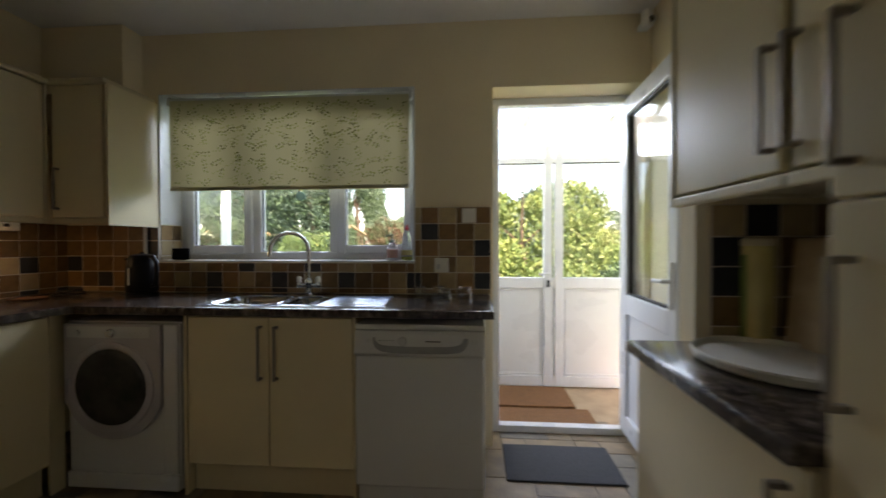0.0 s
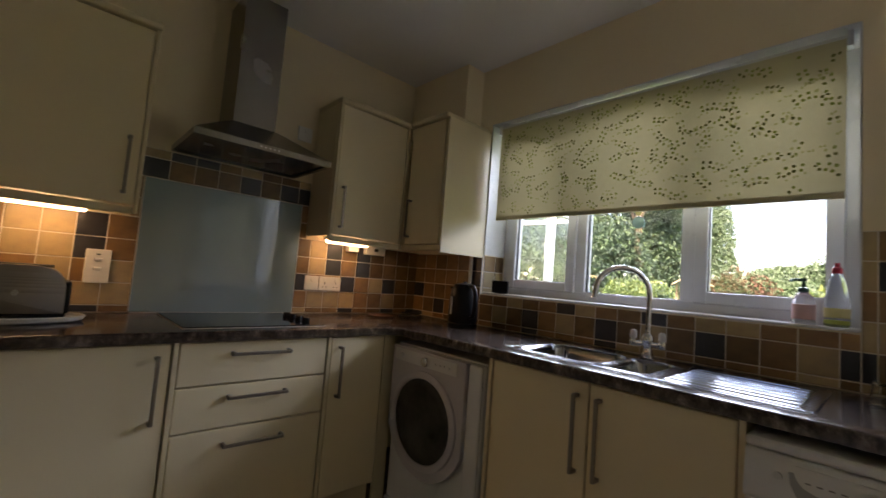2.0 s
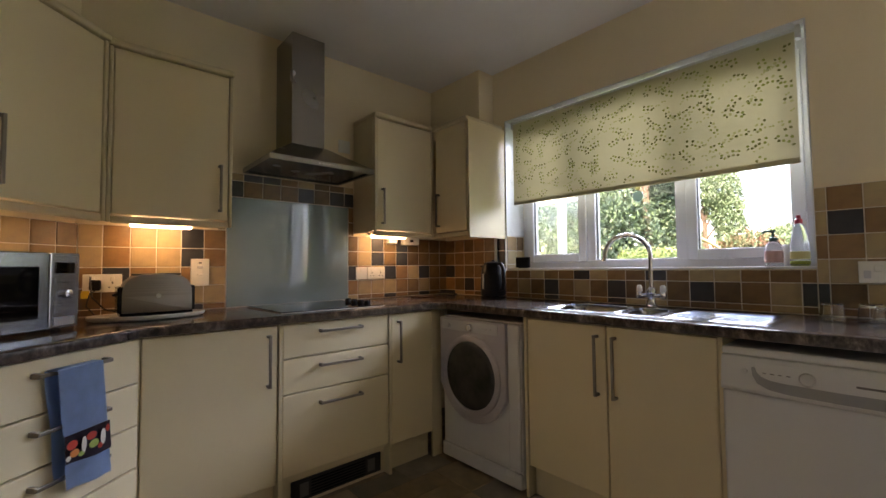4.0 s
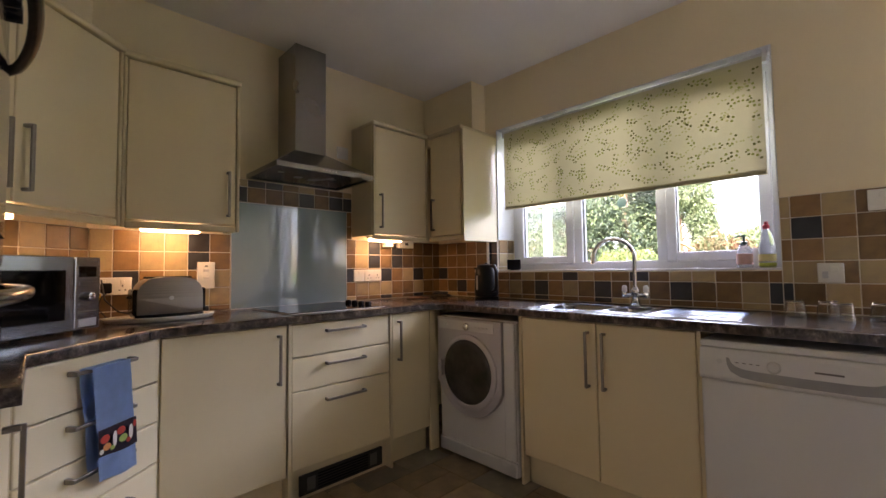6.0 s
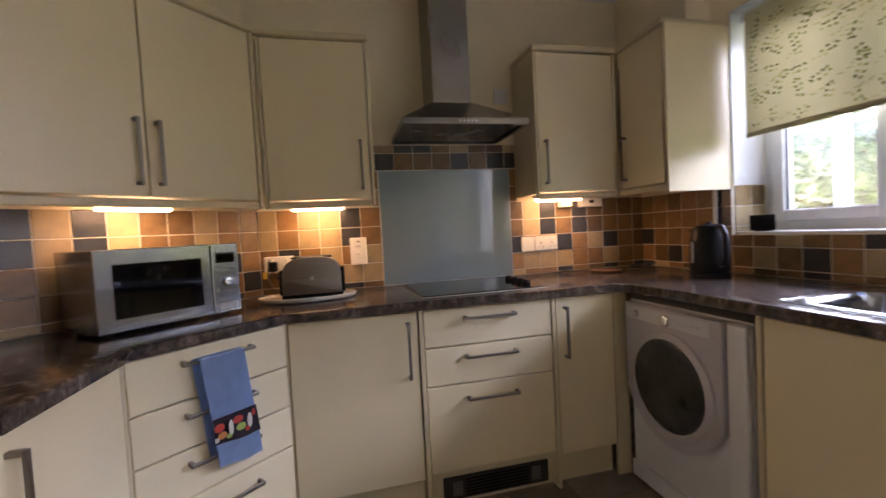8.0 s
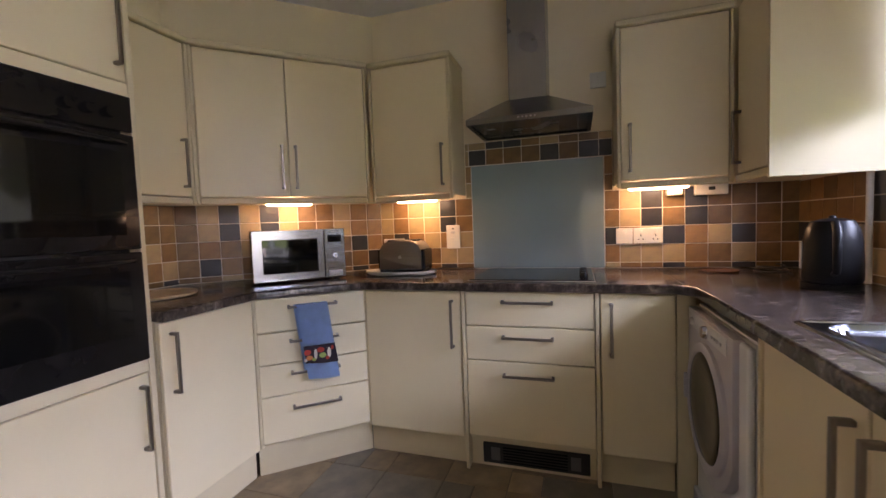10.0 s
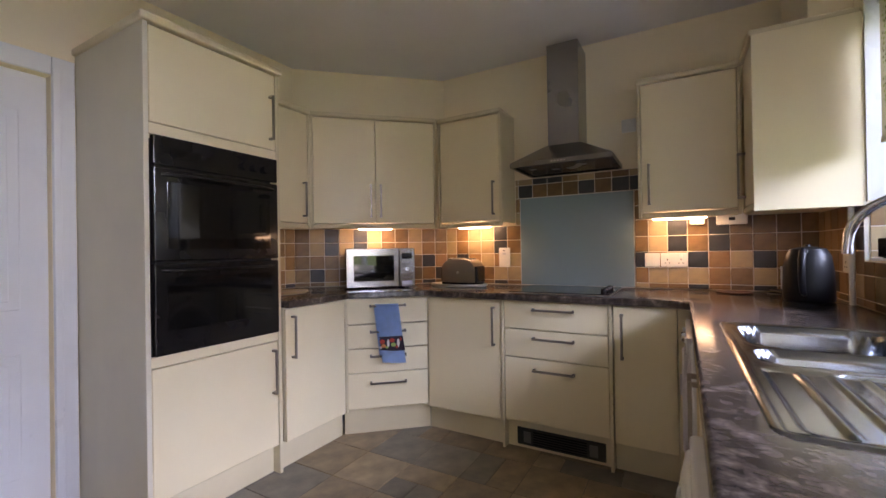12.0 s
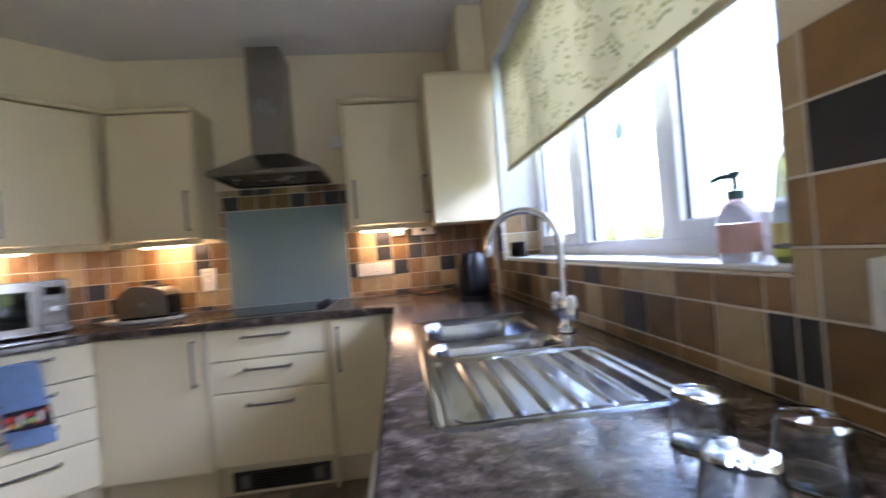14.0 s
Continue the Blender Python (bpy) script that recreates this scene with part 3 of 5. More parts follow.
for z0, z1 in ((1.16, 1.555), (0.764, 1.150)):
    d = part("door", box(nb(), ox0, ox1, -0.014, 0.018, z0, z1, 0.005), OVEN_BLACK, OV)
    part("door_glass", box(nb(), ox0 + 0.05, ox1 - 0.05, -0.0175, -0.013, z0 + (0.05 if z0 > 1 else 0.10), z1 - 0.06, 0.001), OVEN_GLASS, d, "dark oven door glass")
    bm = tube(nb(), [(ox0 + 0.03 + (ox1 - ox0 - 0.06) * i / 20, -0.012 - 0.040 * math.sin(math.pi * i / 20) ** 0.6, z1 - 0.03) for i in range(21)], 0.009)
    part("oven_handle", bm, OVEN_BLACK, d, "black bar handle", True)
for x in (0.44, 0.50, 0.56):
    part("knob", cyl(nb(), (x, -0.012, 1.62), 0.019, -0.02, "y", 20, 0.016), OVEN_BLACK, OV, "black control knob", True)
part("display", box(nb(), 0.10, 0.22, -0.0145, -0.011, 1.60, 1.64), OVEN_GLASS, OV)

# extractor hood
H = thing("extractor_hood", pose(-2.73, 2.694, 0, 0, 0, 90), "brushed steel chimney extractor hood above the hob", "extractor hood")
bm = nb()
hw, hd = 0.306, 0.45
zb = 1.705
lo = [bm.verts.new(p) for p in ((-hw, -hd, zb), (hw, -hd, zb), (hw, 0, zb), (-hw, 0, zb))]
md = [bm.verts.new(p) for p in ((-hw, -hd, zb + 0.028), (hw, -hd, zb + 0.028), (hw, 0, zb + 0.028), (-hw, 0, zb + 0.028))]
hi = [bm.verts.new(p) for p in ((-0.122, -0.262, zb + 0.155), (0.092, -0.262, zb + 0.155), (0.092, 0, zb + 0.155), (-0.122, 0, zb + 0.155))]
bm.faces.new(hi)
for a, b in ((lo, md), (md, hi)):
    for i in range(4):
        bm.faces.new((a[i], a[(i + 1) % 4], b[(i + 1) % 4], b[i]))
inn = [bm.verts.new(p) for p in ((-hw + 0.02, -hd + 0.02, zb), (hw - 0.02, -hd + 0.02, zb), (hw - 0.02, -0.02, zb), (-hw + 0.02, -0.02, zb))]
for i in range(4):
    bm.faces.new((lo[i], lo[(i + 1) % 4], inn[(i + 1) % 4], inn[i]))
bmesh.ops.bevel(bm, geom=[e for e in bm.edges if not e.is_boundary and e.calc_face_angle(0) > 0.3], offset=0.003, segments=2, profile=0.5, affect="EDGES", clamp_overlap=True)
part("canopy", bm, HOOD_STEEL, H)
part("filter", box(nb(), -hw + 0.021, hw - 0.021, -hd + 0.021, -0.021, zb + 0.008, zb + 0.014), HOOD_STEEL, H, "dark grey grease filter")
part("chimney", box(nb(), -0.115, 0.085, -0.25, 0, zb + 0.15, ZC - 0.06, 0.003), HOOD_STEEL, H)
for k in range(5):
    part("button", cyl(nb(), (-0.04 + 0.02 * k, -hd + 0.001, zb + 0.014), 0.005, -0.004, "y", 12), CHROME, H)

SP = thing("splashback", pose(0, 0, 0), "blue-grey glass splashback on the wall behind the hob", "splashback")
part("glass_sheet", box(nb(), XW + 0.016, XW + 0.022, 2.303, 3.063, 0.931, 1.557, 0.001), SPLASH, SP)
bm = nb()
for y0, y1, z0, z1 in ((2.300, 2.3035, 0.929, 1.56), (3.0625, 3.066, 0.929, 1.56), (2.3036, 3.0624, 1.5565, 1.56), (2.3036, 3.0624, 0.9265, 0.9305)):
    box(bm, XW + 0.015, XW + 0.0225, y0, y1, z0, z1)
part("sealant", bm, ENAMEL_GREY, SP, "pale line of sealant")
HB = thing("hob", pose(-2.42, 2.70, 0.926, 0, 0, 90), "black glass ceramic hob with knobs along one side", "hob")
part("hob_glass", box(nb(), -0.29, 0.29, -0.255, 0.255, 0.001, 0.007, 0.002), HOB_GLASS, HB)
part("hob_trim", box(nb(), -0.294, 0.294, -0.259, 0.259, 0.0, 0.003), STEEL, HB)
for k in range(4):
    part("knob", cyl(nb(), (0.245, -0.15 + 0.075 * k, 0.007), 0.02, 0.022, "z", 20, 0.017, 0.003), BLACK, HB, "black hob knob", True)

# washing machine
def washing_machine():
    w = thing("washing_machine", pose(-2.09, 3.385, 0), "white front-loading washing machine with a dark round door", "washing machine")
    part("body", box(nb(), 0, 0.60, -0.010, 0.50, 0.012, 0.842, 0.012, 3), ENAMEL, w)
    part("top", box(nb(), 0.0, 0.60, 0.0, 0.50, 0.843, 0.852, 0.003), ENAMEL, w)
    part("kick_panel", box(nb(), 0.003, 0.597, -0.026, 0.02, 0.015, 0.095, 0.010, 3), ENAMEL, w)
    part("filler", box(nb(), 0.522, 0.598, -0.030, -0.009, 0.10, 0.842, 0.012, 3), ENAMEL, w)
    cx, cz = 0.268, 0.535
    edge = [(0.012, 0.842), (0.518, 0.842), (0.518, 0.44)]
    for i in range(0, 21):
        a = -math.radians(20 + 140 * i / 20)
        edge.append((cx + 0.262 * math.cos(a), cz + 0.262 * math.sin(a)))
    edge.append((0.012, 0.44))
    bm = slab(nb(), edge, [], -0.042, -0.010, "y")
    bmesh.ops.bevel(bm, geom=[e for e in bm.edges if len(e.link_faces) == 2 and e.calc_face_angle(0) > 0.9 and e.verts[0].co.y < 0 and e.verts[1].co.y < 0], offset=0.010, segments=3, profile=0.5, affect="EDGES", clamp_overlap=True)
    part("fascia", bm, FASCIA, w, "pale mauve-grey plastic front panel", True)
    n = 56

    def ring(prof, name, m, parent, label):
        bm = nb()
        rings = [[bm.verts.new((cx + r * math.cos(6.28318 * i / n), y - 0.026, cz + r * math.sin(6.28318 * i / n))) for i in range(n)] for r, y in prof]
        for p, q in zip(rings, rings[1:]):
            for i in range(n):
                bm.faces.new((p[i], p[(i + 1) % n], q[(i + 1) % n], q[i]))
        return part(name, bm, m, parent, label, True)

    d = ring([(0.222, -0.016), (0.220, -0.027), (0.208, -0.034), (0.192, -0.032), (0.186, -0.024)], "door_ring", FASCIA, w, "pale grey plastic door ring")
    ring([(0.188, -0.026), (0.182, -0.030), (0.15, -0.031), (0.11, -0.027), (0.06, -0.0225), (0.001, -0.021)], "door_bowl", PORTHOLE, d, "dark glass porthole bowl")
    part("door_handle", box(nb(), cx - 0.215, cx - 0.195, -0.071, -0.056, cz - 0.05, cz + 0.05, 0.006), FASCIA, d)
    part("display", box(nb(), 0.03, 0.47, -0.0445, -0.0415, 0.775, 0.832, 0.004), ENAMEL_GREY, w, "grey control strip")
    part("dial", cyl(nb(), (0.27, -0.044, 0.80), 0.024, -0.018, "y", 28, 0.020, 0.003), CHROME, w, "round programme dial", True)
    part("dial", cyl(nb(), (0.09, -0.044, 0.80), 0.015, -0.012, "y", 24, 0.013, 0.002), ENAMEL_GREY, w, "", True)
    for k in range(4):
        part("button", cyl(nb(), (0.33 + 0.03 * k, -0.044, 0.80), 0.006, -0.005, "y", 12), ENAMEL_GREY, w)


PORTHOLE = mat("porthole_glass", (0.045, 0.042, 0.04), 0.12, 0, 0.5, 9)
FASCIA = mat("pale_mauve_plastic", (0.50, 0.47, 0.50), 0.3, 0, 0.03, 5)
washing_machine()

ENAMEL_DARK = mat("dark_grey_print", (0.16, 0.15, 0.15), 0.5)
GRIP_GREY = mat("grip_grey_plastic", (0.33, 0.33, 0.34), 0.4)


def dishwasher():
    w = thing("dishwasher", pose(-0.598, 3.353, 0), "white freestanding dishwasher with a grip-panel front", "dishwasher")
    part("body", box(nb(), 0.003, 0.597, 0.03, 0.50, 0.02, 0.835, 0.006), ENAMEL, w)
    part("door", box(nb(), 0.0, 0.60, -0.024, 0.03, 0.11, 0.72, 0.010, 3), ENAMEL, w)
    part("kick_panel", box(nb(), 0.005, 0.595, 0.02, 0.035, 0.015, 0.105, 0.003), ENAMEL, w)
    bm = slab(nb(), [(0.03, 0.722), (-0.030, 0.722), (-0.036, 0.728), (-0.037, 0.738), (-0.020, 0.830), (-0.014, 0.835), (0.03, 0.835)], [], 0.0, 0.60, "x")
    part("control_panel", bm, ENAMEL, w, "white control panel leaning back", True)
    lean = Matrix.Translation((0, -0.037, 0.738)) @ Matrix.Rotation(radians(-10.5), 4, "X") @ Matrix.Translation((0, 0.012, -0.738))
    part("lid", box(nb(), -0.002, 0.602, -0.014, 0.50, 0.837, 0.862, 0.008, 3), ENAMEL, w, "white top with a rounded edge")
    low = [(0.085, 0.806), (0.088, 0.78), (0.10, 0.757), (0.13, 0.742), (0.18, 0.736), (0.30, 0.735), (0.43, 0.736), (0.485, 0.742), (0.51, 0.757), (0.522, 0.78), (0.525, 0.806)]
    up = [(0.505, 0.806), (0.50, 0.792), (0.488, 0.779), (0.465, 0.771), (0.43, 0.768), (0.30, 0.766), (0.17, 0.768), (0.135, 0.771), (0.112, 0.779), (0.10, 0.792), (0.095, 0.806)]
    part("grip", slab(nb(), low + up, [], -0.0145, -0.011, "y"), GRIP_GREY, w, "mid-grey grip band below the controls").matrix_local = lean
    part("panel_plate", slab(nb(), [(0.096, 0.822)] + up[::-1] + [(0.504, 0.822)], [], -0.0165, -0.011, "y"), ENAMEL, w, "raised white control plate").matrix_local = lean
    for k in range(4):
        part("print_mark", box(nb(), 0.115 + 0.02 * k, 0.125 + 0.02 * k, -0.0175, -0.016, 0.79, 0.793), ENAMEL_DARK, w, "tiny grey print").matrix_local = lean
    part("dial", cyl(nb(), (0.225, -0.016, 0.790), 0.021, -0.014, "y", 24, 0.017, 0.002), ENAMEL_GREY, w, "", True).matrix_local = lean
    part("button", cyl(nb(), (0.065, -0.012, 0.79), 0.009, -0.005, "y", 14), ENAMEL_GREY, w).matrix_local = lean
    part("name_bar", box(nb(), 0.33, 0.40, -0.0175, -0.016, 0.787, 0.793), ENAMEL_DARK, w, "dark maker's lettering as a plain bar").matrix_local = lean
    for k in range(3):
        part("indicator", box(nb(), 0.52 + 0.018 * k, 0.53 + 0.018 * k, -0.0135, -0.0115, 0.78, 0.80), ENAMEL_GREY, w).matrix_local = lean


dishwasher()

# sink with main bowl, half bowl and drainer
def sink():
    s = thing("sink", pose(SX0, SY0, 0.926), "stainless steel one and a half bowl sink with a ribbed drainer", "sink")
    W, D = SX1 - SX0, SY1 - SY0
    nx, ny = 150, 110

    def sd_box(x, y, cx, cy, hx, hy, r):
        qx, qy = abs(x - cx) - hx + r, abs(y - cy) - hy + r
        return math.hypot(max(qx, 0), max(qy, 0)) + min(max(qx, qy), 0) - r

    def height(x, y):
        e = min(x, y, W - x, D - y)
        z = 0.004 if e > 0.006 else 0.004 * e / 0.006
        z -= 0.003 * min(1, max(0, (e - 0.012) / 0.01))
        for cx, cy, hx, hy, dep, r in ((0.215, 0.215, 0.172, 0.17, 0.16, 0.07), (0.49, 0.215, 0.082, 0.17, 0.11, 0.055)):
            d = sd_box(x, y, cx, cy, hx, hy, r)
            if d < 0:
                t = min(1, -d / 0.045)
                z -= dep * (1 - (1 - t) ** 2.2)
            elif d < 0.012:
                z += 0.002 * (1 - d / 0.012)
        d = sd_box(x, y, 0.79, 0.235, 0.185, 0.20, 0.03)
        if d < 0:
            z -= 0.004 * min(1, -d / 0.01)
            if d < -0.02:
                z += 0.0055 * max(0, math.sin((y - 0.03) * 6.28318 / 0.052)) ** 3
        return z

    def rounded(x, y, rad=0.035):
        cx, cy = min(max(x, rad), W - rad), min(max(y, rad), D - rad)
        d = math.hypot(x - cx, y - cy)
        if d > rad:
            return cx + (x - cx) * rad / d, cy + (y - cy) * rad / d, 0.0
        return x, y, height(x, y) if rad - d > 0.006 or (x == cx or y == cy) else 0.004 * (rad - d) / 0.006

    vs = [rounded(W * i / nx, D * j / ny) for j in range(ny + 1) for i in range(nx + 1)]
    fs = [(j * (nx + 1) + i, j * (nx + 1) + i + 1, (j + 1) * (nx + 1) + i + 1, (j + 1) * (nx + 1) + i) for j in range(ny) for i in range(nx)]
    me = bpy.data.meshes.new("basin")
    me.from_pydata(vs, [], fs)
    me.shade_smooth()
    me.materials.append(SINK)
    ob = new("basin", me)
    ob.parent = s
    for cx, cy, z in ((0.215, 0.215, -0.158), (0.49, 0.215, -0.108)):
        part("waste", lathe(nb(), (cx, cy, z), [(0.04, 0), (0.042, 0.004), (0.03, 0.003), (0.001, 0.001)], 24), CHROME, s, "chrome waste ring", True)
    part("plug_chain", tube(nb(), [(0.585, 0.36, 0.004), (0.57, 0.33, 0.0), (0.56, 0.30, -0.03), (0.55, 0.28, -0.08), (0.53, 0.26, -0.10)], 0.0025, 6), CHROME, s, "ball chain of the plug")


sink()

def tap():
    t = thing("mixer_tap", pose(-1.045, 3.882, 0.93), "chrome swan-neck mixer tap with two lever handles", "tap")
    part("base", lathe(nb(), (0, 0, 0), [(0.027, 0), (0.027, 0.012), (0.02, 0.02), (0.018, 0.05), (0.024, 0.06), (0.024, 0.085), (0.014, 0.1)]), CHROME, t, "", True)
    pts = [(0, 0, 0.09), (0, 0, 0.26)]
    for i in range(1, 15):
        a = math.pi * i / 14
        q = 0.118 * (1 - math.cos(a))
        pts.append((-0.64 * q, -0.77 * q, 0.26 + 0.108 * math.sin(a)))
    pts.append((-0.153, -0.184, 0.232))
    part("spout", tube(nb(), pts, 0.0115, 14), CHROME, t, "", True)
    for s in (-1, 1):
        bm = tube(nb(), [(0, 0, 0.056), (s * 0.052, -0.005, 0.056)], 0.011, 12)
        lathe(bm, (s * 0.058, -0.005, 0.042), [(0.012, 0), (0.017, 0.008), (0.017, 0.024), (0.012, 0.032)], 20)
        part("valve", bm, CHROME, t, "", True)
        part("lever", lathe(nb(), (s * 0.058, -0.005, 0.074), [(0.012, 0), (0.0145, 0.005), (0.0135, 0.028), (0.008, 0.036)], 20), PLASTIC, t, "white ceramic tap grip", True)


tap()

# roller blind
def blind_cloth(name, base, through_tint, vary=0.04):
    """Thin cloth that daylight shines through."""
    m = mat(name, base, 0.9, 0, vary, 3, 0.3, 400)
    nt = m.node_tree
    N, L = nt.nodes, nt.links
    tr, mx = N.new("ShaderNodeBsdfTranslucent"), N.new("ShaderNodeMixShader")
    tr.inputs[0].default_value = (*through_tint, 1)
    mx.inputs[0].default_value = 0.40
    L.new(N["Principled BSDF"].outputs[0], mx.inputs[1])
    L.new(tr.outputs[0], mx.inputs[2])
    L.new(mx.outputs[0], N["Material Output"].inputs[0])
    return m


BLIND = blind_cloth("leaf_print_cloth", (0.60, 0.55, 0.40), (0.68, 0.63, 0.46))
LEAF = [blind_cloth("blind_leaf_dark", (0.17, 0.17, 0.07), (0.27, 0.27, 0.10)), blind_cloth("blind_leaf_mid", (0.28, 0.31, 0.10), (0.38, 0.42, 0.13)), blind_cloth("blind_leaf_pale", (0.45, 0.45, 0.22), (0.55, 0.54, 0.28))]
BL = thing("roller_blind", pose(0, 4.018, 0), "pale green roller blind printed with sprigs of small leaves, half down", "blind")
BX0, BX1, BZ0, BZ1 = -2.032, -0.456, 1.585, 2.165
part("cloth", box(nb(), BX0, BX1, 0, 0.003, BZ0, BZ1), BLIND, BL)
part("roller", cyl(nb(), (BX0, 0.018, BZ1 + 0.003), 0.018, BX1 - BX0, "x", 20), UPVC, BL, "white roller tube", True)
part("bottom_bar", box(nb(), BX0, BX1, -0.004, 0.007, BZ0 - 0.004, BZ0 + 0.02, 0.003), BLIND, BL)
for x in (BX0 - 0.019, BX1 + 0.001):
    part("bracket", box(nb(), x, x + 0.018, -0.002, 0.04, BZ1 - 0.03, BZ1 + 0.028, 0.003), UPVC, BL, "white end bracket")
rng = random.Random(4)


def sprigs():
    bms = [nb(), nb(), nb()]

    def leaf(ox, oz, la, ln, lw, tone):
        qx, qz = ox + ln * math.cos(la), oz + ln * math.sin(la)
        if not (BX0 + 0.008 < min(ox, qx) and max(ox, qx) < BX1 - 0.008 and BZ0 + 0.024 < min(oz, qz) and max(oz, qz) < BZ1 - 0.02):
            return
        nx_, nz_ = -math.sin(la), math.cos(la)
        v = []
        for s, w in ((0, 0), (0.3, 0.95), (0.65, 0.9), (1, 0), (0.65, -0.9), (0.3, -0.95)):
            v.append(bms[tone].verts.new((ox + (qx - ox) * s + nx_ * lw * w, -0.0009 - 0.0002 * tone, oz + (qz - oz) * s + nz_ * lw * w)))
        bms[tone].faces.new(v)

    for i in range(16):
        for j in range(7):
            cx = BX0 + 0.05 + i * 0.0995 + rng.uniform(-0.015, 0.015)
            cz = BZ0 + 0.045 + j * 0.086 + (0.05 if i % 2 else 0) + rng.uniform(-0.01, 0.01)
            turn = rng.choice((-1, 1))
            a = rng.uniform(0, 6.28)
            px, pz = cx - 0.045 * math.cos(a), cz - 0.045 * math.sin(a)
            pairs = rng.randint(3, 5)
            for k in range(pairs):
                px, pz, a = px + 0.022 * math.cos(a), pz + 0.022 * math.sin(a), a + turn * rng.uniform(0.05, 0.35)
                for side in (-1, 1):
                    tone = rng.choices((0, 1, 2), (0.5, 0.38, 0.12) if side == turn else (0.22, 0.5, 0.28))[0]
                    la = a + side * rng.uniform(0.35, 0.9)
                    leaf(px + 0.007 * math.cos(la + side * 0.5), pz + 0.007 * math.sin(la + side * 0.5), la, rng.uniform(0.013, 0.017), rng.uniform(0.0054, 0.0068), tone)
            leaf(px + 0.012 * math.cos(a), pz + 0.012 * math.sin(a), a, 0.014, 0.0042, 0)
            b = rng.uniform(0, 6.28)
            for k in range(4):
                leaf(cx + 0.05 * math.cos(b) + 0.016 * k, cz + 0.04 * math.sin(b) + 0.006 * k, b + 0.6 * (-1) ** k, 0.013, 0.004, 2)
    for bm, m in zip(bms, LEAF):
        tagged(part("leaf_print", bm, m, BL), kind="stuff")


sprigs()

# east side: worktop, cupboards, tall unit
SW = thing("side_worktop", pose(0, 0, 0), "dark brown mottled laminate worktop on the side units", "worktop")
part("worktop_surface", box(nb(), 0.478, XA - 0.002, 2.165, 2.907, TOP - 0.018, 0.908, 0.006, 3), WORKTOP, SW, "", True)
part("edging", box(nb(), 0.474, 0.478, 2.165, 2.91, TOP - 0.017, 0.903, 0.001), WORKTOP, SW)
part("end_strip", box(nb(), 0.484, XA - 0.002, 2.9075, 2.911, TOP - 0.017, 0.903, 0.001), WORKTOP, SW)
base_unit(pose(0.505, 2.89, -0.018, 0, 0, -90), 0.725, "door", 1, depth=0.72, label="cream base cupboard under the side worktop")
wall_unit(pose(0.615, 2.895, 0, 0, 0, -90), 0.515, 1, 1, depth=0.62, ends=(1, 0), hoff=0.018, label="cream wall cupboard over the side worktop")
wall_unit(pose(0.615, 2.378, 0, 0, 0, -90), 0.215, 1, -1, depth=0.62, ends=(0, 1), hoff=0.014, label="narrow cream wall cupboard beside the tall larder")
TU = thing("tall_cabinet", pose(0.525, 2.158, 0, 0, 0, -90), "tall cream larder cupboard with bar handles", "kitchen cabinet")
part("body", box(nb(), 0.0, 0.60, 0.021, 0.715, 0.0, 2.15, 0.002), CREAM_GREY, TU)
front("door", TU, 0.003, 0.597, 0.155, 1.30, 0.045, 1.1)
front("door", TU, 0.003, 0.597, 1.305, 2.14, 0.045, 1.47)

# ---- small things ----
def microwave():
    m = thing("microwave", pose(-1.905, 1.335, 0.926, 0, 0, 134.5), "silver microwave oven with a dark window on the worktop", "microwave")
    w, d, h = 0.478, 0.33, 0.283
    part("casing", box(nb(), 0.0, w, 0.022, d, 0.012, h, 0.004), SHINY_STEEL, m)
    dr = part("door", box(nb(), 0.0, 0.365, 0.0, 0.021, 0.012, h, 0.004), SHINY_STEEL, m)
    part("window", box(nb(), 0.05, 0.33, -0.002, 0.001, 0.055, h - 0.05, 0.001), OVEN_GLASS, dr, "dark perforated window glass")
    cp = part("control_panel", box(nb(), 0.368, w, 0.0, 0.021, 0.012, h, 0.004), SHINY_STEEL, m)
    part("display", box(nb(), 0.385, w - 0.02, -0.002, 0.001, h - 0.075, h - 0.035, 0.001), OVEN_GLASS, cp)
    part("dial", cyl(nb(), (0.422, 0.0, 0.135), 0.017, -0.02, "y", 24, 0.015, 0.002), CHROME, cp, "", True)
    for k, z in enumerate((0.175, 0.095, 0.065)):
        part("button", box(nb(), 0.384, w - 0.018, -0.003, 0.001, z, z + 0.016, 0.002), SHINY_STEEL, cp)
    part("open_button", box(nb(), 0.384, w - 0.018, -0.004, 0.001, 0.022, 0.052, 0.003), ENAMEL_GREY, cp)
    for x in (0.04, w - 0.04):
        for y in (0.05, d - 0.04):
            part("foot", cyl(nb(), (x, y, 0.0), 0.014, 0.013, n=14), BLACK_MATT, m)


microwave()


def oval_tray(name, m, rx, ry, h, material, label, category):
    bm = nb()
    n = 48
    prof = [(0.90, 0.0), (0.97, h * 0.25), (1.0, h * 0.8), (0.985, h), (0.95, h * 0.9), (0.92, h * 0.55), (0.001, h * 0.5)]
    rings = [[bm.verts.new((rx * r * math.cos(6.28318 * i / n), ry * r * math.sin(6.28318 * i / n), z)) for i in range(n)] for r, z in prof]
    for p, q in zip(rings, rings[1:]):
        for i in range(n):
            bm.faces.new((p[i], p[(i + 1) % n], q[(i + 1) % n], q[i]))
    bm.faces.new(rings[0][::-1])
    ob = tagged(part(name, bm, material, None, "", True), label, category)
    ob.matrix_world = m
    return ob


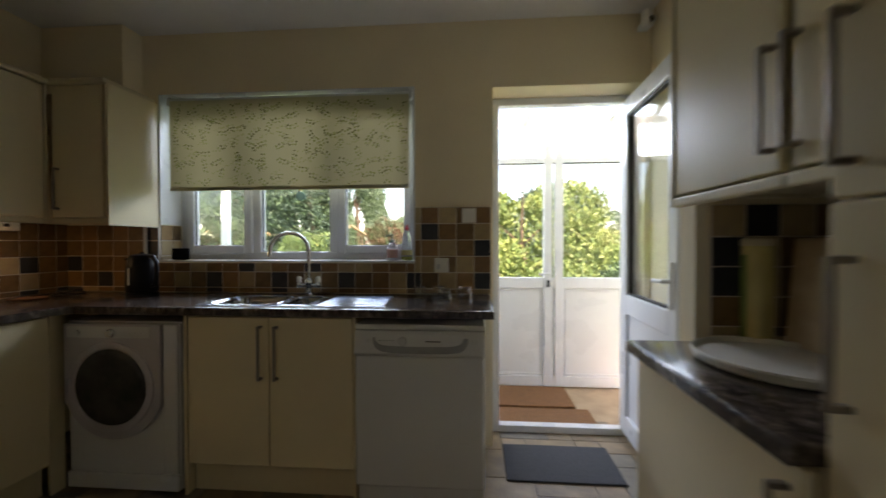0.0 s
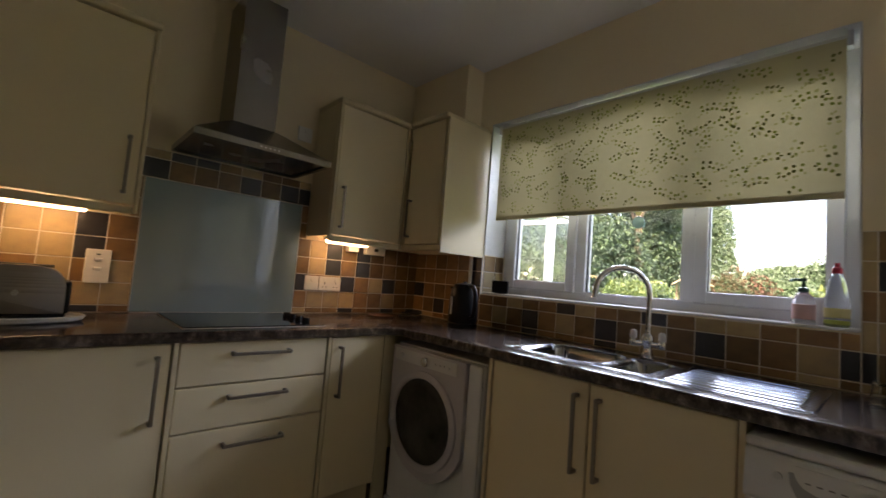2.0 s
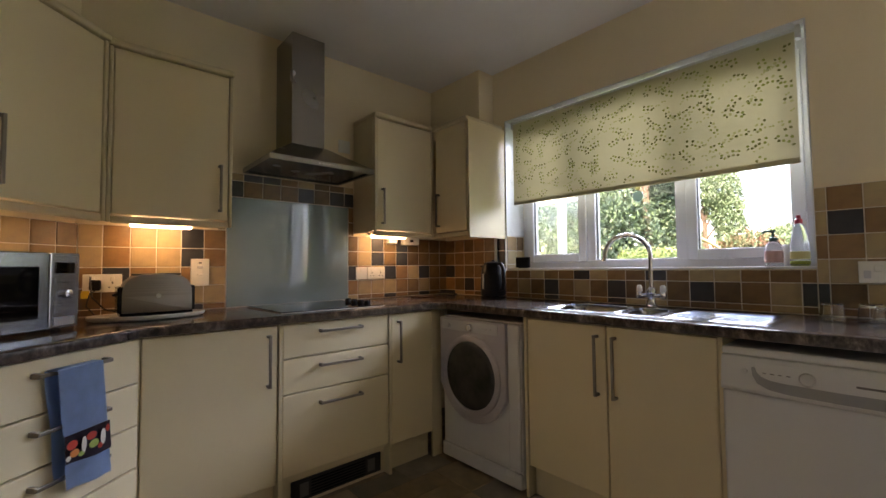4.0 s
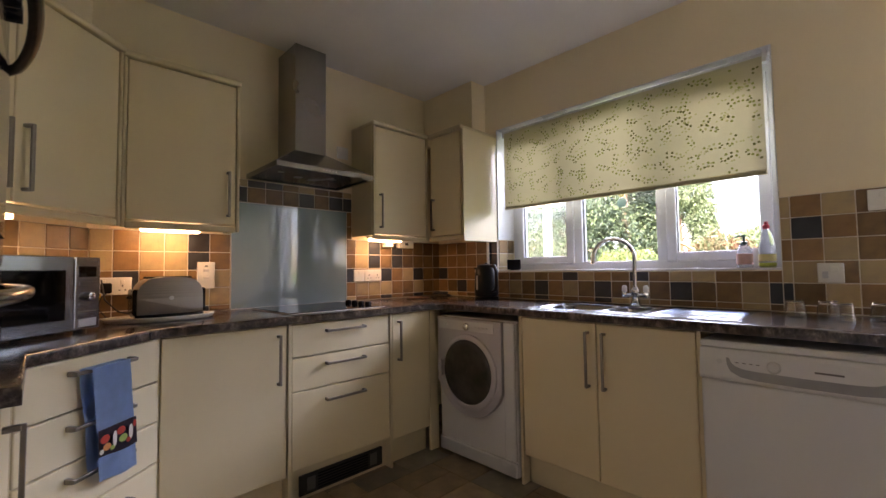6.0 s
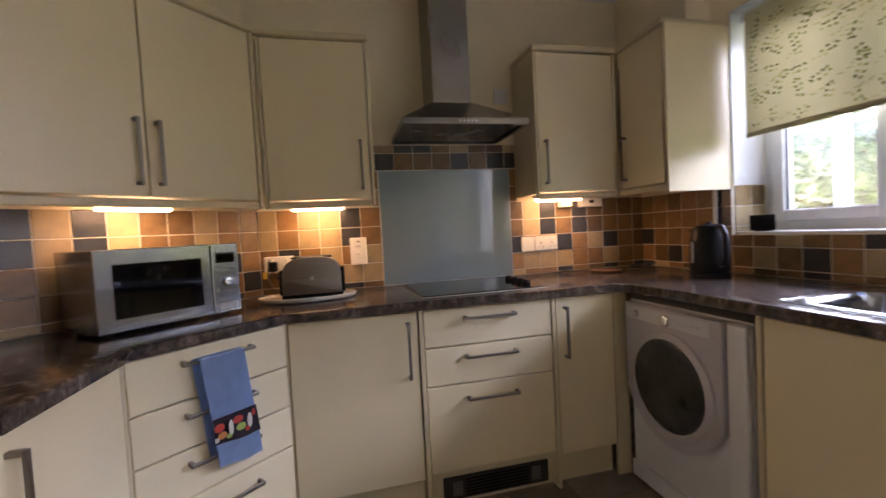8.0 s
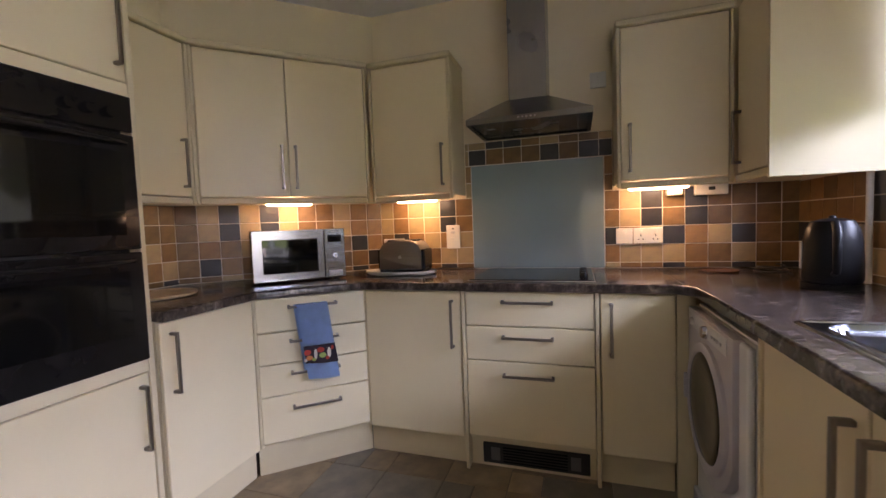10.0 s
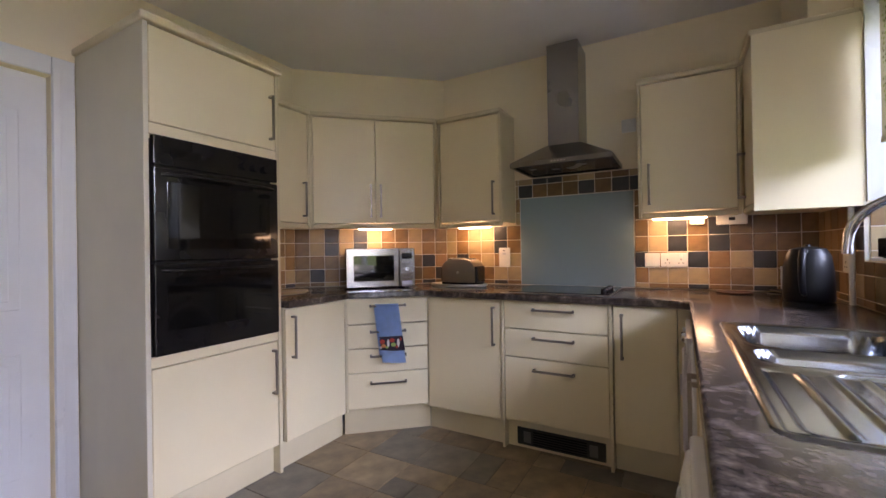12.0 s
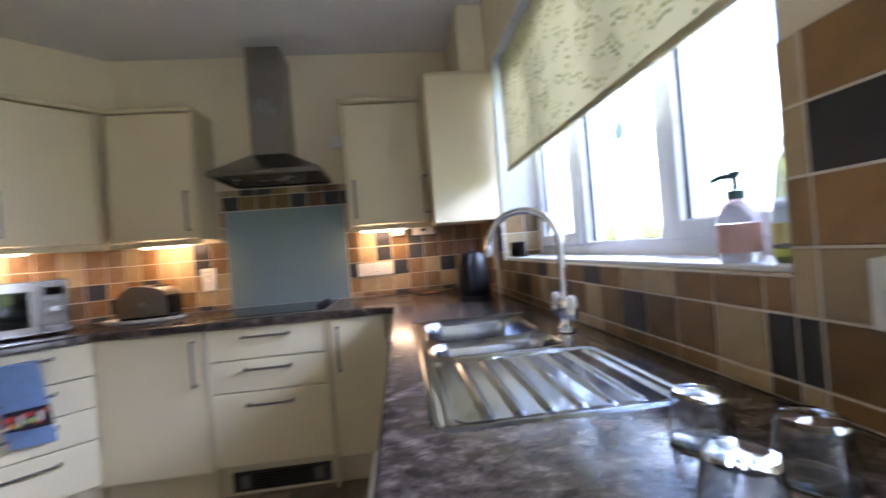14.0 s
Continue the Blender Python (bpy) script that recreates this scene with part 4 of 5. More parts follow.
TRAY_WHITE = mat("off_white_melamine", (0.74, 0.70, 0.62), 0.35, 0, 0.05, 10)
PALE_WOOD = mat("pale_wood", (0.52, 0.38, 0.22), 0.5, 0, scale=14, second=(0.40, 0.28, 0.15), bump=0.15)
oval_tray("tray", pose(-2.45, 1.92, 0.927, 0, 0, 90), 0.222, 0.125, 0.022, TRAY_WHITE, "off-white oval tray under the toaster", "tray")
oval_tray("serving_plate", pose(0.775, 2.62, 0.909, 0, 0, 96), 0.23, 0.20, 0.03, TRAY_WHITE, "large pale oval serving plate on the side worktop", "plate")
oval_tray("round_board", pose(-1.575, 1.09, 0.927), 0.165, 0.165, 0.016, PALE_WOOD, "round pale wooden board on the worktop", "chopping board")


can = thing("canister", pose(0.865, 2.862, 0.9085), "tall pale yellow canister with a green edge on the side worktop", "canister")
part("canister_body", lathe(nb(), (0, 0, 0), [(0.042, 0), (0.045, 0.004), (0.045, 0.316), (0.043, 0.320)]), mat("pale_yellow_tin", (0.62, 0.52, 0.20), 0.45, 0, 0.08, 12), can, "", True)
part("lid", lathe(nb(), (0, 0, 0.319), [(0.046, 0), (0.047, 0.004), (0.047, 0.020), (0.040, 0.024), (0.001, 0.024)]), CREAM_TRIM, can, "cream round lid", True)
part("stripe", box(nb(), -0.048, -0.040, -0.016, 0.010, 0.02, 0.29, 0.002), mat("leaf_green_print", (0.22, 0.30, 0.08), 0.5), can, "green printed stripe")


TOASTER_STEEL = mat("toaster_steel", (0.36, 0.33, 0.30), 0.42, 1.0, 0.05, 6)


def toaster():
    t = thing("toaster", pose(-2.465, 1.945, 0.927 + 0.0125, 0, 0, 90) @ Matrix.Scale(1.06, 4), "brushed steel two-slot toaster with black ends on a tray", "toaster")
    arch = [math.pi * k / 28 for k in range(29)]
    prof = [(0.122, 0.018)] + [(math.copysign(0.122 * abs(math.cos(a)) ** 0.62, math.cos(a)), 0.085 + 0.091 * max(0, math.sin(a)) ** 0.75) for a in arch] + [(-0.122, 0.018)]
    bm = slab(nb(), prof, [], -0.078, 0.078, "y")
    bmesh.ops.bevel(bm, geom=[e for e in bm.edges if abs(e.verts[0].co.y - e.verts[1].co.y) < 1e-5], offset=0.008, segments=3, profile=0.5, affect="EDGES", clamp_overlap=True)
    part("casing", bm, TOASTER_STEEL, t, "", True)
    for s in (-1, 1):
        part("end_cap", box(nb(), s * 0.125 - 0.012, s * 0.125 + 0.012, -0.066, 0.066, 0.016, 0.125, 0.008, 3), BLACK, t, "black plastic end")
    part("base", box(nb(), -0.128, 0.128, -0.07, 0.07, 0.0, 0.02, 0.006), BLACK, t)
    for y in (-0.028, 0.028):
        part("slot", box(nb(), -0.085, 0.085, y - 0.014, y + 0.014, 0.170, 0.1785, 0.002), BLACK_MATT, t, "dark bread slot")
    part("lever", box(nb(), -0.15, -0.132, -0.014, 0.014, 0.085, 0.097, 0.004), BLACK, t)
    part("badge", cyl(nb(), (0, -0.078, 0.085), 0.009, -0.0015, "y", 16), ENAMEL_GREY, t, "small round maker's badge")
    part("cable", tube(nb(), [(-0.13, 0.02, 0.02), (-0.17, 0.05, 0.03), (-0.21, 0.12, 0.08), (-0.215, 0.19, 0.15), (-0.213, 0.235, 0.165)], 0.0035, 8), BLACK_MATT, t, "black power cable")


toaster()


def socket_plate(name, m, w, h, gangs, label, category, rockers=True, pins=True):
    s = thing(name, m, label, category)
    part("plate", box(nb(), 0, w, -0.011, 0.0, 0, h, 0.003), PLASTIC, s)
    gw = w / gangs
    for g in range(gangs):
        x = g * gw + gw / 2
        if rockers:
            part("rocker", box(nb(), x - 0.008, x + 0.008, -0.015, -0.010, h - 0.034, h - 0.012, 0.003), PLASTIC, s)
        if pins:
            bm = nb()
            box(bm, x - 0.0025, x + 0.0025, -0.0118, -0.0105, h * 0.46, h * 0.58)
            box(bm, x - 0.015, x - 0.008, -0.0118, -0.0105, h * 0.24, h * 0.30)
            box(bm, x + 0.008, x + 0.015, -0.0118, -0.0105, h * 0.24, h * 0.30)
            part("pin_holes", bm, BLACK_MATT, s, "dark socket holes")
    return s


TF = 0.0145   # the tiles' face stands this far off the wall
wx = XW + TF
socket_plate("light_switch", pose(wx, 3.125, 1.064, 0, 0, 90), 0.086, 0.086, 1, "white single switch on the tiled wall", "switch", True, False)
socket_plate("socket", pose(wx, 3.215, 1.064, 0, 0, 90), 0.147, 0.086, 2, "white double socket on the tiled wall", "socket")
ck = socket_plate("cooker_switch", pose(wx, 2.128, 1.055, 0, 0, 90), 0.088, 0.147, 1, "white tall cooker switch plate on the tiles", "switch", False, False)
for z in (0.055, 0.095):
    part("rocker", box(nb(), 0.03, 0.058, -0.016, -0.010, z, z + 0.014, 0.003), ENAMEL_GREY if z > 0.06 else PLASTIC, ck)
part("neon", box(nb(), 0.037, 0.051, -0.0125, -0.010, 0.122, 0.128), BLACK_MATT, ck, "small dark indicator")
socket_plate("socket", pose(wx, 1.69, 1.040, 0, 0, 90), 0.147, 0.086, 2, "white double socket behind the toaster", "socket")
PL = thing("plug", pose(wx + 0.012, 1.735, 1.07, 0, 0, 90), "black plug in the double socket behind the toaster", "plug")
part("plug_body", box(nb(), -0.022, 0.022, -0.035, 0.0, -0.02, 0.03, 0.008, 3), BLACK, PL)
YELLOW = mat("yellow_tag", (0.75, 0.52, 0.05), 0.6)
part("cable_tag", box(nb(), -0.05, -0.02, -0.03, -0.026, -0.055, -0.02, 0.002), YELLOW, PL, "yellow paper tag")
part("tag_cable", tube(nb(), [(0, -0.02, -0.02), (-0.02, -0.028, -0.04), (-0.03, -0.03, -0.09), (0.01, -0.03, -0.145)], 0.003, 8), BLACK_MATT, PL)
fs = socket_plate("fused_switch", pose(-0.292, YN - TF, 1.062), 0.086, 0.086, 1, "white fused switch plate beside the sink window", "switch", False, False)
part("back_box", box(nb(), 0.001, 0.085, -0.0285, -0.0112, 0.001, 0.085, 0.003), PLASTIC, fs)
part("rocker", box(nb(), 0.044, 0.068, -0.033, -0.028, 0.046, 0.07, 0.003), PLASTIC, fs)
part("fuse_cover", box(nb(), 0.016, 0.036, -0.0305, -0.028, 0.02, 0.05, 0.002), ENAMEL_GREY, fs)
socket_plate("light_switch", pose(-0.125, YN - TF, 1.362), 0.086, 0.086, 1, "white single switch near the back door", "switch", True, False)
socket_plate("socket", pose(-2.30, YN - TF, 1.062), 0.086, 0.086, 1, "white single socket behind the kettle", "socket")
socket_plate("fused_switch", pose(XW + 0.001, 3.0, 1.94, 0, 0, 90), 0.086, 0.086, 1, "white single fused switch high on the wall", "switch", True, False)
jb = thing("junction_box", pose(wx, 3.375, 1.318, 0, 0, 90), "small white plastic box under the wall cupboard", "junction box")
part("box_body", box(nb(), 0, 0.075, -0.05, 0, 0, 0.055, 0.008, 3), PLASTIC, jb)
jb = thing("switch_box", pose(wx, 3.51, 1.312, 0, 0, 90), "white surface switch box under the wall cupboard", "switch")
part("box_body", box(nb(), 0, 0.15, -0.04, 0, 0, 0.062, 0.006, 3), PLASTIC, jb)
part("rocker", box(nb(), 0.06, 0.09, -0.046, -0.039, 0.024, 0.042, 0.003), BLACK_MATT, jb)
tagged(part("pipe", cyl(nb(), (-2.16, YN - TF - 0.016, 0.927), 0.011, WZA - 0.927 + 0.03, n=16), PLASTIC, None, "", True), "white painted pipe running up behind the kettle", "pipe")
oval_tray("trivet", pose(-2.55, 3.58, 0.927), 0.085, 0.085, 0.008, mat("dark_wood", (0.14, 0.06, 0.035), 0.4, 0, 0.2, 20), "small dark round trivet on the worktop", "trivet")
tagged(part("cable", tube(nb(), [(-2.50 + 0.11 * math.cos(a / 6) * (1 - a / 200), 3.78 + 0.07 * math.sin(a / 6) * (1 - a / 220), 0.920 + 0.0005 * a) for a in range(0, 90)], 0.0045, 8), BLACK_MATT, None, "", True), "black coiled cable lying on the worktop", "cable")


KETTLE_BLACK = mat("satin_black_plastic", (0.009, 0.009, 0.010), 0.34, 0, 0.2, 12, 0.05, 200, spec=0.25)


def kettle():
    k = thing("kettle", pose(-2.04, 3.79, 0.926), "tall glossy black jug kettle on its base", "kettle")
    part("power_base", lathe(nb(), (0, 0, 0), [(0.085, 0), (0.088, 0.006), (0.086, 0.02), (0.07, 0.026)]), KETTLE_BLACK, k, "", True)
    part("jug", lathe(nb(), (0, 0, 0.026), [(0.082, 0), (0.086, 0.01), (0.086, 0.06), (0.082, 0.14), (0.074, 0.19), (0.066, 0.205)], 40), KETTLE_BLACK, k, "", True)
    part("lid", lathe(nb(), (0, 0, 0.231), [(0.066, 0), (0.060, 0.012), (0.03, 0.02), (0.012, 0.022), (0.01, 0.03), (0.001, 0.032)]), KETTLE_BLACK, k, "", True)
    bm = nb()
    slab(bm, [(-0.068, 0.20), (-0.105, 0.222), (-0.068, 0.228)], [], -0.018, 0.018, "y")
    part("spout", bm, KETTLE_BLACK, k)
    part("handle", tube(nb(), [(0.06, -0.02, 0.235), (0.10, -0.035, 0.235), (0.128, -0.045, 0.20), (0.13, -0.046, 0.12), (0.115, -0.04, 0.07), (0.08, -0.03, 0.06)], [0.011, 0.013, 0.013, 0.012, 0.011, 0.010], 12), KETTLE_BLACK, k, "", True)
    part("water_gauge", box(nb(), -0.02, -0.008, -0.0885, -0.083, 0.07, 0.17, 0.002), ENAMEL_GREY, k, "clear grey water gauge")


kettle()

# tea towel over the drawer handles
TOWEL = mat("blue_cotton", (0.33, 0.48, 0.74), 0.95, 0, 0.08, 20, 0.8, 500)
BAND = mat("dark_printed_band", (0.05, 0.035, 0.05), 0.9)
TW = thing("tea_towel", pose(K0.x, K0.y, 0, 0, 0, KA), "blue cotton tea towel with a printed fruit band", "tea towel")


def cloth(x0, x1, z0, z1, y, seed, back=False):
    bm = nb()
    r = random.Random(seed)
    nx, nz = 14, 20
    ph = r.uniform(0, 6)
    rows = []
    for j in range(nz + 1):
        t = j / nz
        row = []
        for i in range(nx + 1):
            u = i / nx
            x = x0 + (x1 - x0) * u + 0.11 * (0.845 - z1 + (z1 - z0) * t) + 0.006 * t * (u - 0.3)
            row.append(bm.verts.new((x, y + 0.006 * t * math.sin(u * 7 + ph) + (0.003 * math.sin(9 * t) if back else 0), z1 - (z1 - z0) * t - 0.010 * t * u)))
        rows.append(row)
    for j in range(nz):
        for i in range(nx):
            bm.faces.new((rows[j][i], rows[j][i + 1], rows[j + 1][i + 1], rows[j + 1][i]))
    g = bmesh.ops.solidify(bm, geom=list(bm.faces), thickness=0.003)
    return bm


tz = DOOR_Z1 - 0.045
tx0, tx1 = 0.185, 0.330
part("front_layer", cloth(tx0, tx1, 0.475, tz + 0.009, -0.048, 1), TOWEL, TW, "", True)
part("back_layer", cloth(tx0 - 0.012, tx1 - 0.01, 0.50, tz + 0.009, -0.016, 2, True), TOWEL, TW, "", True)
part("fold", box(nb(), tx0 - 0.004, tx1, -0.050, -0.013, tz + 0.0065, tz + 0.0105, 0.0015), TOWEL, TW, "", True)
bd2 = part("band", cloth(tx0 - 0.001, tx1 + 0.003, 0.555, 0.642, -0.0525, 1), BAND, TW, "dark band printed with red and green fruit", True)
rr = random.Random(8)
cols = [mat("print_red", (0.55, 0.06, 0.04), 0.9), mat("print_cream", (0.75, 0.68, 0.6), 0.9), mat("print_green", (0.35, 0.45, 0.12), 0.9), mat("print_orange", (0.7, 0.25, 0.08), 0.9)]
for x, z, rx, rz_, k in ((0.20, 0.612, 0.017, 0.014, 0), (0.205, 0.585, 0.015, 0.012, 3), (0.236, 0.60, 0.008, 0.026, 1), (0.262, 0.618, 0.018, 0.013, 0), (0.268, 0.59, 0.017, 0.013, 2), (0.30, 0.60, 0.009, 0.026, 1),
                       (0.225, 0.575, 0.010, 0.008, 2), (0.288, 0.575, 0.009, 0.009, 0), (0.185, 0.575, 0.008, 0.008, 1), (0.318, 0.622, 0.007, 0.012, 0)):
    bm = nb()
    bm.faces.new([bm.verts.new((x + 0.11 * (0.845 - z) - 0.002 + rx * math.cos(i * 0.5236), -0.0605, z + rz_ * math.sin(i * 0.5236))) for i in range(12)])
    part("print", bm, cols[k], bd2)

# window ledge things
mo = thing("energy_monitor", pose(-1.965, 4.02, WZ0 + 0.012, 0, 0, 22), "small black desktop energy monitor on the window ledge", "monitor")
part("screen_case", box(nb(), -0.05, 0.05, -0.012, 0.012, 0.004, 0.078, 0.006, 3), BLACK, mo)
part("screen", box(nb(), -0.04, 0.04, -0.0135, -0.0115, 0.018, 0.068), BLACK, mo, "black blank screen")
part("stand", box(nb(), -0.03, 0.03, -0.01, 0.045, 0.0, 0.006, 0.002), BLACK, mo)
CLEAR = mat("clear_bottle_plastic", (0.80, 0.82, 0.85), 0.12, 0, 0.02, 5)
CLEAR.node_tree.nodes["Principled BSDF"].inputs["Transmission Weight"].default_value = 0.85
PINK = mat("pink_label", (0.66, 0.40, 0.36), 0.5)
RED = mat("red_cap_plastic", (0.55, 0.03, 0.05), 0.35)
LABELY = mat("yellow_label", (0.78, 0.68, 0.28), 0.5)
GREENL = mat("lime_liquid", (0.55, 0.62, 0.10), 0.4)
DARKG = mat("dark_green_pump", (0.02, 0.10, 0.08), 0.3)
zl = WZ0 + 0.012
pb = thing("soap_dispenser", pose(-0.565, 4.03, zl), "clear hand soap bottle with a dark green pump and pink label", "soap bottle")
part("bottle", lathe(nb(), (0, 0, 0), [(0.032, 0), (0.034, 0.006), (0.034, 0.075), (0.028, 0.10), (0.014, 0.115)]), CLEAR, pb, "", True)
part("label", lathe(nb(), (0, 0, 0.018), [(0.0345, 0), (0.0348, 0.002), (0.0348, 0.05), (0.0345, 0.052)]), PINK, pb, "pink and white label", True)
bm = lathe(nb(), (0, 0, 0.115), [(0.016, 0), (0.016, 0.015), (0.006, 0.018), (0.006, 0.04), (0.011, 0.043), (0.011, 0.05)])
tube(bm, [(0, 0, 0.158), (-0.02, -0.01, 0.160), (-0.038, -0.018, 0.153)], 0.005, 8)
part("pump", bm, DARKG, pb, "dark green pump head", True)
wb = thing("washing_up_bottle", pose(-0.478, 4.06, zl) @ Matrix.Scale(0.92, 4), "clear washing-up liquid bottle with a red cap", "bottle")
part("bottle", lathe(nb(), (0, 0, 0), [(0.034, 0), (0.038, 0.01), (0.038, 0.10), (0.030, 0.15), (0.026, 0.18), (0.014, 0.205)]), CLEAR, wb, "", True)
part("label", lathe(nb(), (0, 0, 0.035), [(0.0385, 0), (0.0388, 0.002), (0.0388, 0.034), (0.0385, 0.036)]), LABELY, wb, "yellow and white label", True)
part("liquid", lathe(nb(), (0, 0, 0.003), [(0.030, 0), (0.0385, 0.008), (0.0388, 0.022), (0.030, 0.024)]), GREENL, wb, "", True)
part("cap", lathe(nb(), (0, 0, 0.205), [(0.016, 0), (0.016, 0.02), (0.009, 0.026), (0.009, 0.04)]), RED, wb, "red flip cap", True)
bt = thing("white_tub", pose(-0.525, 4.10, zl), "small white plastic bottle on the window ledge", "bottle")
part("bottle", lathe(nb(), (0, 0, 0), [(0.026, 0), (0.028, 0.006), (0.028, 0.085), (0.018, 0.10)]), ENAMEL, bt, "", True)

sc = thing("window_ornament", pose(-1.235, YF + 0.020, 1.56), "small pale green glass ornament with a yellow top on the window", "ornament")
part("glass_disc", cyl(nb(), (0, 0, 0), 0.032, -0.006, "y", 28, bev=0.002), mat("pale_green_glass", (0.25, 0.42, 0.38), 0.15), sc, "", True)
part("yellow_top", cyl(nb(), (0, 0, 0.052), 0.017, -0.006, "y", 20, bev=0.002), LABELY, sc, "yellow round top", True)
part("hanger", tube(nb(), [(0, 0.003, 0.03), (0, 0.003, 0.085)], 0.002, 6), ENAMEL_DARK, sc)

# upturned glasses by the drainer
GLASSWARE = bpy.data.materials.new("drinking_glass")
GLASSWARE.use_nodes = True
gp = GLASSWARE.node_tree.nodes["Principled BSDF"]
gp.inputs["Base Color"].default_value = (0.95, 0.97, 0.97, 1)
gp.inputs["Roughness"].default_value = 0.02
gp.inputs["Transmission Weight"].default_value = 1.0
gp.inputs["IOR"].default_value = 1.45


def tumbler(m):
    g = thing("glass_tumbler", m, "clear drinking glass standing upside down on the worktop", "glass", "glasses by the drainer")
    prof = [(0.037, 0.0), (0.036, 0.025), (0.031, 0.062), (0.029, 0.068), (0.001, 0.069)]
    inner = [(0.035, 0.0), (0.034, 0.025), (0.029, 0.060), (0.001, 0.062)]
    bm = nb()
    n = 32
    rings = [[bm.verts.new((r * math.cos(6.28318 * i / n), r * math.sin(6.28318 * i / n), z)) for i in range(n)] for r, z in (inner[::-1] + prof)]
    for p, q in zip(rings, rings[1:]):
        for i in range(n):
            bm.faces.new((p[i], p[(i + 1) % n], q[(i + 1) % n], q[i]))
    part("tumbler_wall", bm, GLASSWARE, g, "", True)
    part("rim", lathe(nb(), (0, 0, 0), [(0.0345, 0.0), (0.0378, 0.0), (0.0378, 0.003), (0.0365, 0.0036)]), GLASSWARE, g, "", True)


for x, y in ((-0.355, 3.77), (-0.255, 3.82), (-0.21, 3.70), (-0.10, 3.79)):
    tumbler(pose(x, y, 0.9265))

# things on and by the side worktop
cb = thing("chopping_board", pose(0.925, 2.62, 0.927, 0, -9, 90), "upright wooden chopping board leaning on the tiles", "chopping board")
part("board", box(nb(), -0.05, 0.14, -0.009, 0.009, 0.0, 0.34, 0.006, 3), PALE_WOOD, cb)
cb.matrix_world = pose(0.925, 2.68, 0.911, 0, 5, 0) @ pose(0, 0, 0, 0, 0, 90)
ja = thing("storage_jar", pose(0.89, 2.47, 0.909), "tall dark storage jar on the side worktop", "jar")
part("jar_body", lathe(nb(), (0, 0, 0), [(0.05, 0), (0.055, 0.01), (0.055, 0.19), (0.045, 0.21)]), mat("brown_glaze", (0.14, 0.08, 0.05), 0.3, 0, 0.2, 15), ja, "", True)
part("jar_lid", lathe(nb(), (0, 0, 0.21), [(0.048, 0), (0.048, 0.012), (0.012, 0.018), (0.012, 0.032)]), BLACK, ja, "", True)
se = thing("alarm_sensor", pose(0.905, 3.86, 2.48, 0, 0, 35), "small white motion sensor high in the corner", "alarm sensor")
part("sensor_body", box(nb(), -0.03, 0.03, -0.03, 0.02, -0.045, 0.045, 0.01, 3), PLASTIC, se)
part("lens", cyl(nb(), (0, -0.03, -0.01), 0.018, -0.006, "y", 20, 0.015), BLACK, se, "dark round lens", True)
tagged(part("sensor_bracket", box(nb(), 0.90, 0.96, 3.86, YN, 2.47, 2.50, 0.004), PLASTIC), "white plastic sensor bracket on the wall", "bracket")


# ---- outside ----
def leafmat(name, a, b):
    return mat(name, a, 0.55, 0, 0.3, 1.5, second=b, rand=0.1)


GRASS = mat("lawn_grass", (0.13, 0.20, 0.05), 0.9, 0, 0.3, 0.8, 1.0, 60)
structure("ground", box(nb(), -400, 400, YF + 0.1, 800, -0.6, -0.15), GRASS, "mown green lawn", "ground")
structure("rear_ground", box(nb(), -400, 400, -400, YF + 0.1, -0.6, -0.16), GRASS, "plain ground round the house", "ground")
WOOD = mat("deck_boards", (0.50, 0.37, 0.23), 0.6, 0, scale=6, second=(0.36, 0.25, 0.15), bump=0.3, rand=0.1)
COIR = mat("coir_mat", (0.25, 0.115, 0.045), 0.95, 0, 0.2, 60, 1.0, 300)
MATG = mat("grey_door_mat", (0.055, 0.058, 0.065), 0.95, 0, 0.2, 60, 1.0, 300)
pf = structure("porch_floor", box(nb(), -0.35, 1.9, YF + 0.071, 5.2, -0.1, -0.012), WOOD, "wooden boards of the porch floor", "floor")

# porch of white plastic glazing
PY = 5.12
def glazed_wall(name, m, w, posts, z_mid=0.85, z_tr=1.92, z_top=2.3, label="white plastic glazed wall", solid=True):
    """posts: x of the uprights. Panels below the rail, panes above, a transom."""
    g = tagged(thing(name, m, label, "glazed wall"), kind="structure")
    bm = nb()
    for x in posts:
        box(bm, x - 0.035, x + 0.035, -0.035, 0.035, 0, z_top, 0.005)
    part("posts", bm, UPVC, g)
    for a, b in zip(posts, posts[1:]):
        bm = nb()
        for z, h in ((0.0, 0.09), (z_mid, 0.09), (z_tr, 0.05), (z_top - 0.06, 0.06)):
            box(bm, a + 0.034, b - 0.034, -0.03, 0.03, z, z + h, 0.005)
        part("rails", bm, UPVC, g)
        if solid:
            part("panel", box(nb(), a + 0.034, b - 0.034, -0.01, 0.01, 0.09, z_mid), UPVC, g)
            part("panel_bead", frame_ring(a + 0.05, b - 0.05, 0.10, z_mid - 0.01, -0.017, -0.009, 0.012, 0.002), UPVC, g)
        for z0, z1 in ((z_mid + 0.09, z_tr), (z_tr + 0.05, z_top - 0.06)):
            bm = nb()
            bm.faces.new([bm.verts.new(p) for p in ((a + 0.034, 0, z0), (b - 0.034, 0, z0), (b - 0.034, 0, z1), (a + 0.034, 0, z1))])
            part("pane", bm, WINDOW_GLASS, g, "clear glass pane").visible_shadow = False
        part("seal", box(nb(), a + 0.034, b - 0.034, -0.034, -0.0295, z_tr - 0.003, z_tr + 0.004), BLACK_MATT, g, "dark glazing seal")
    return g


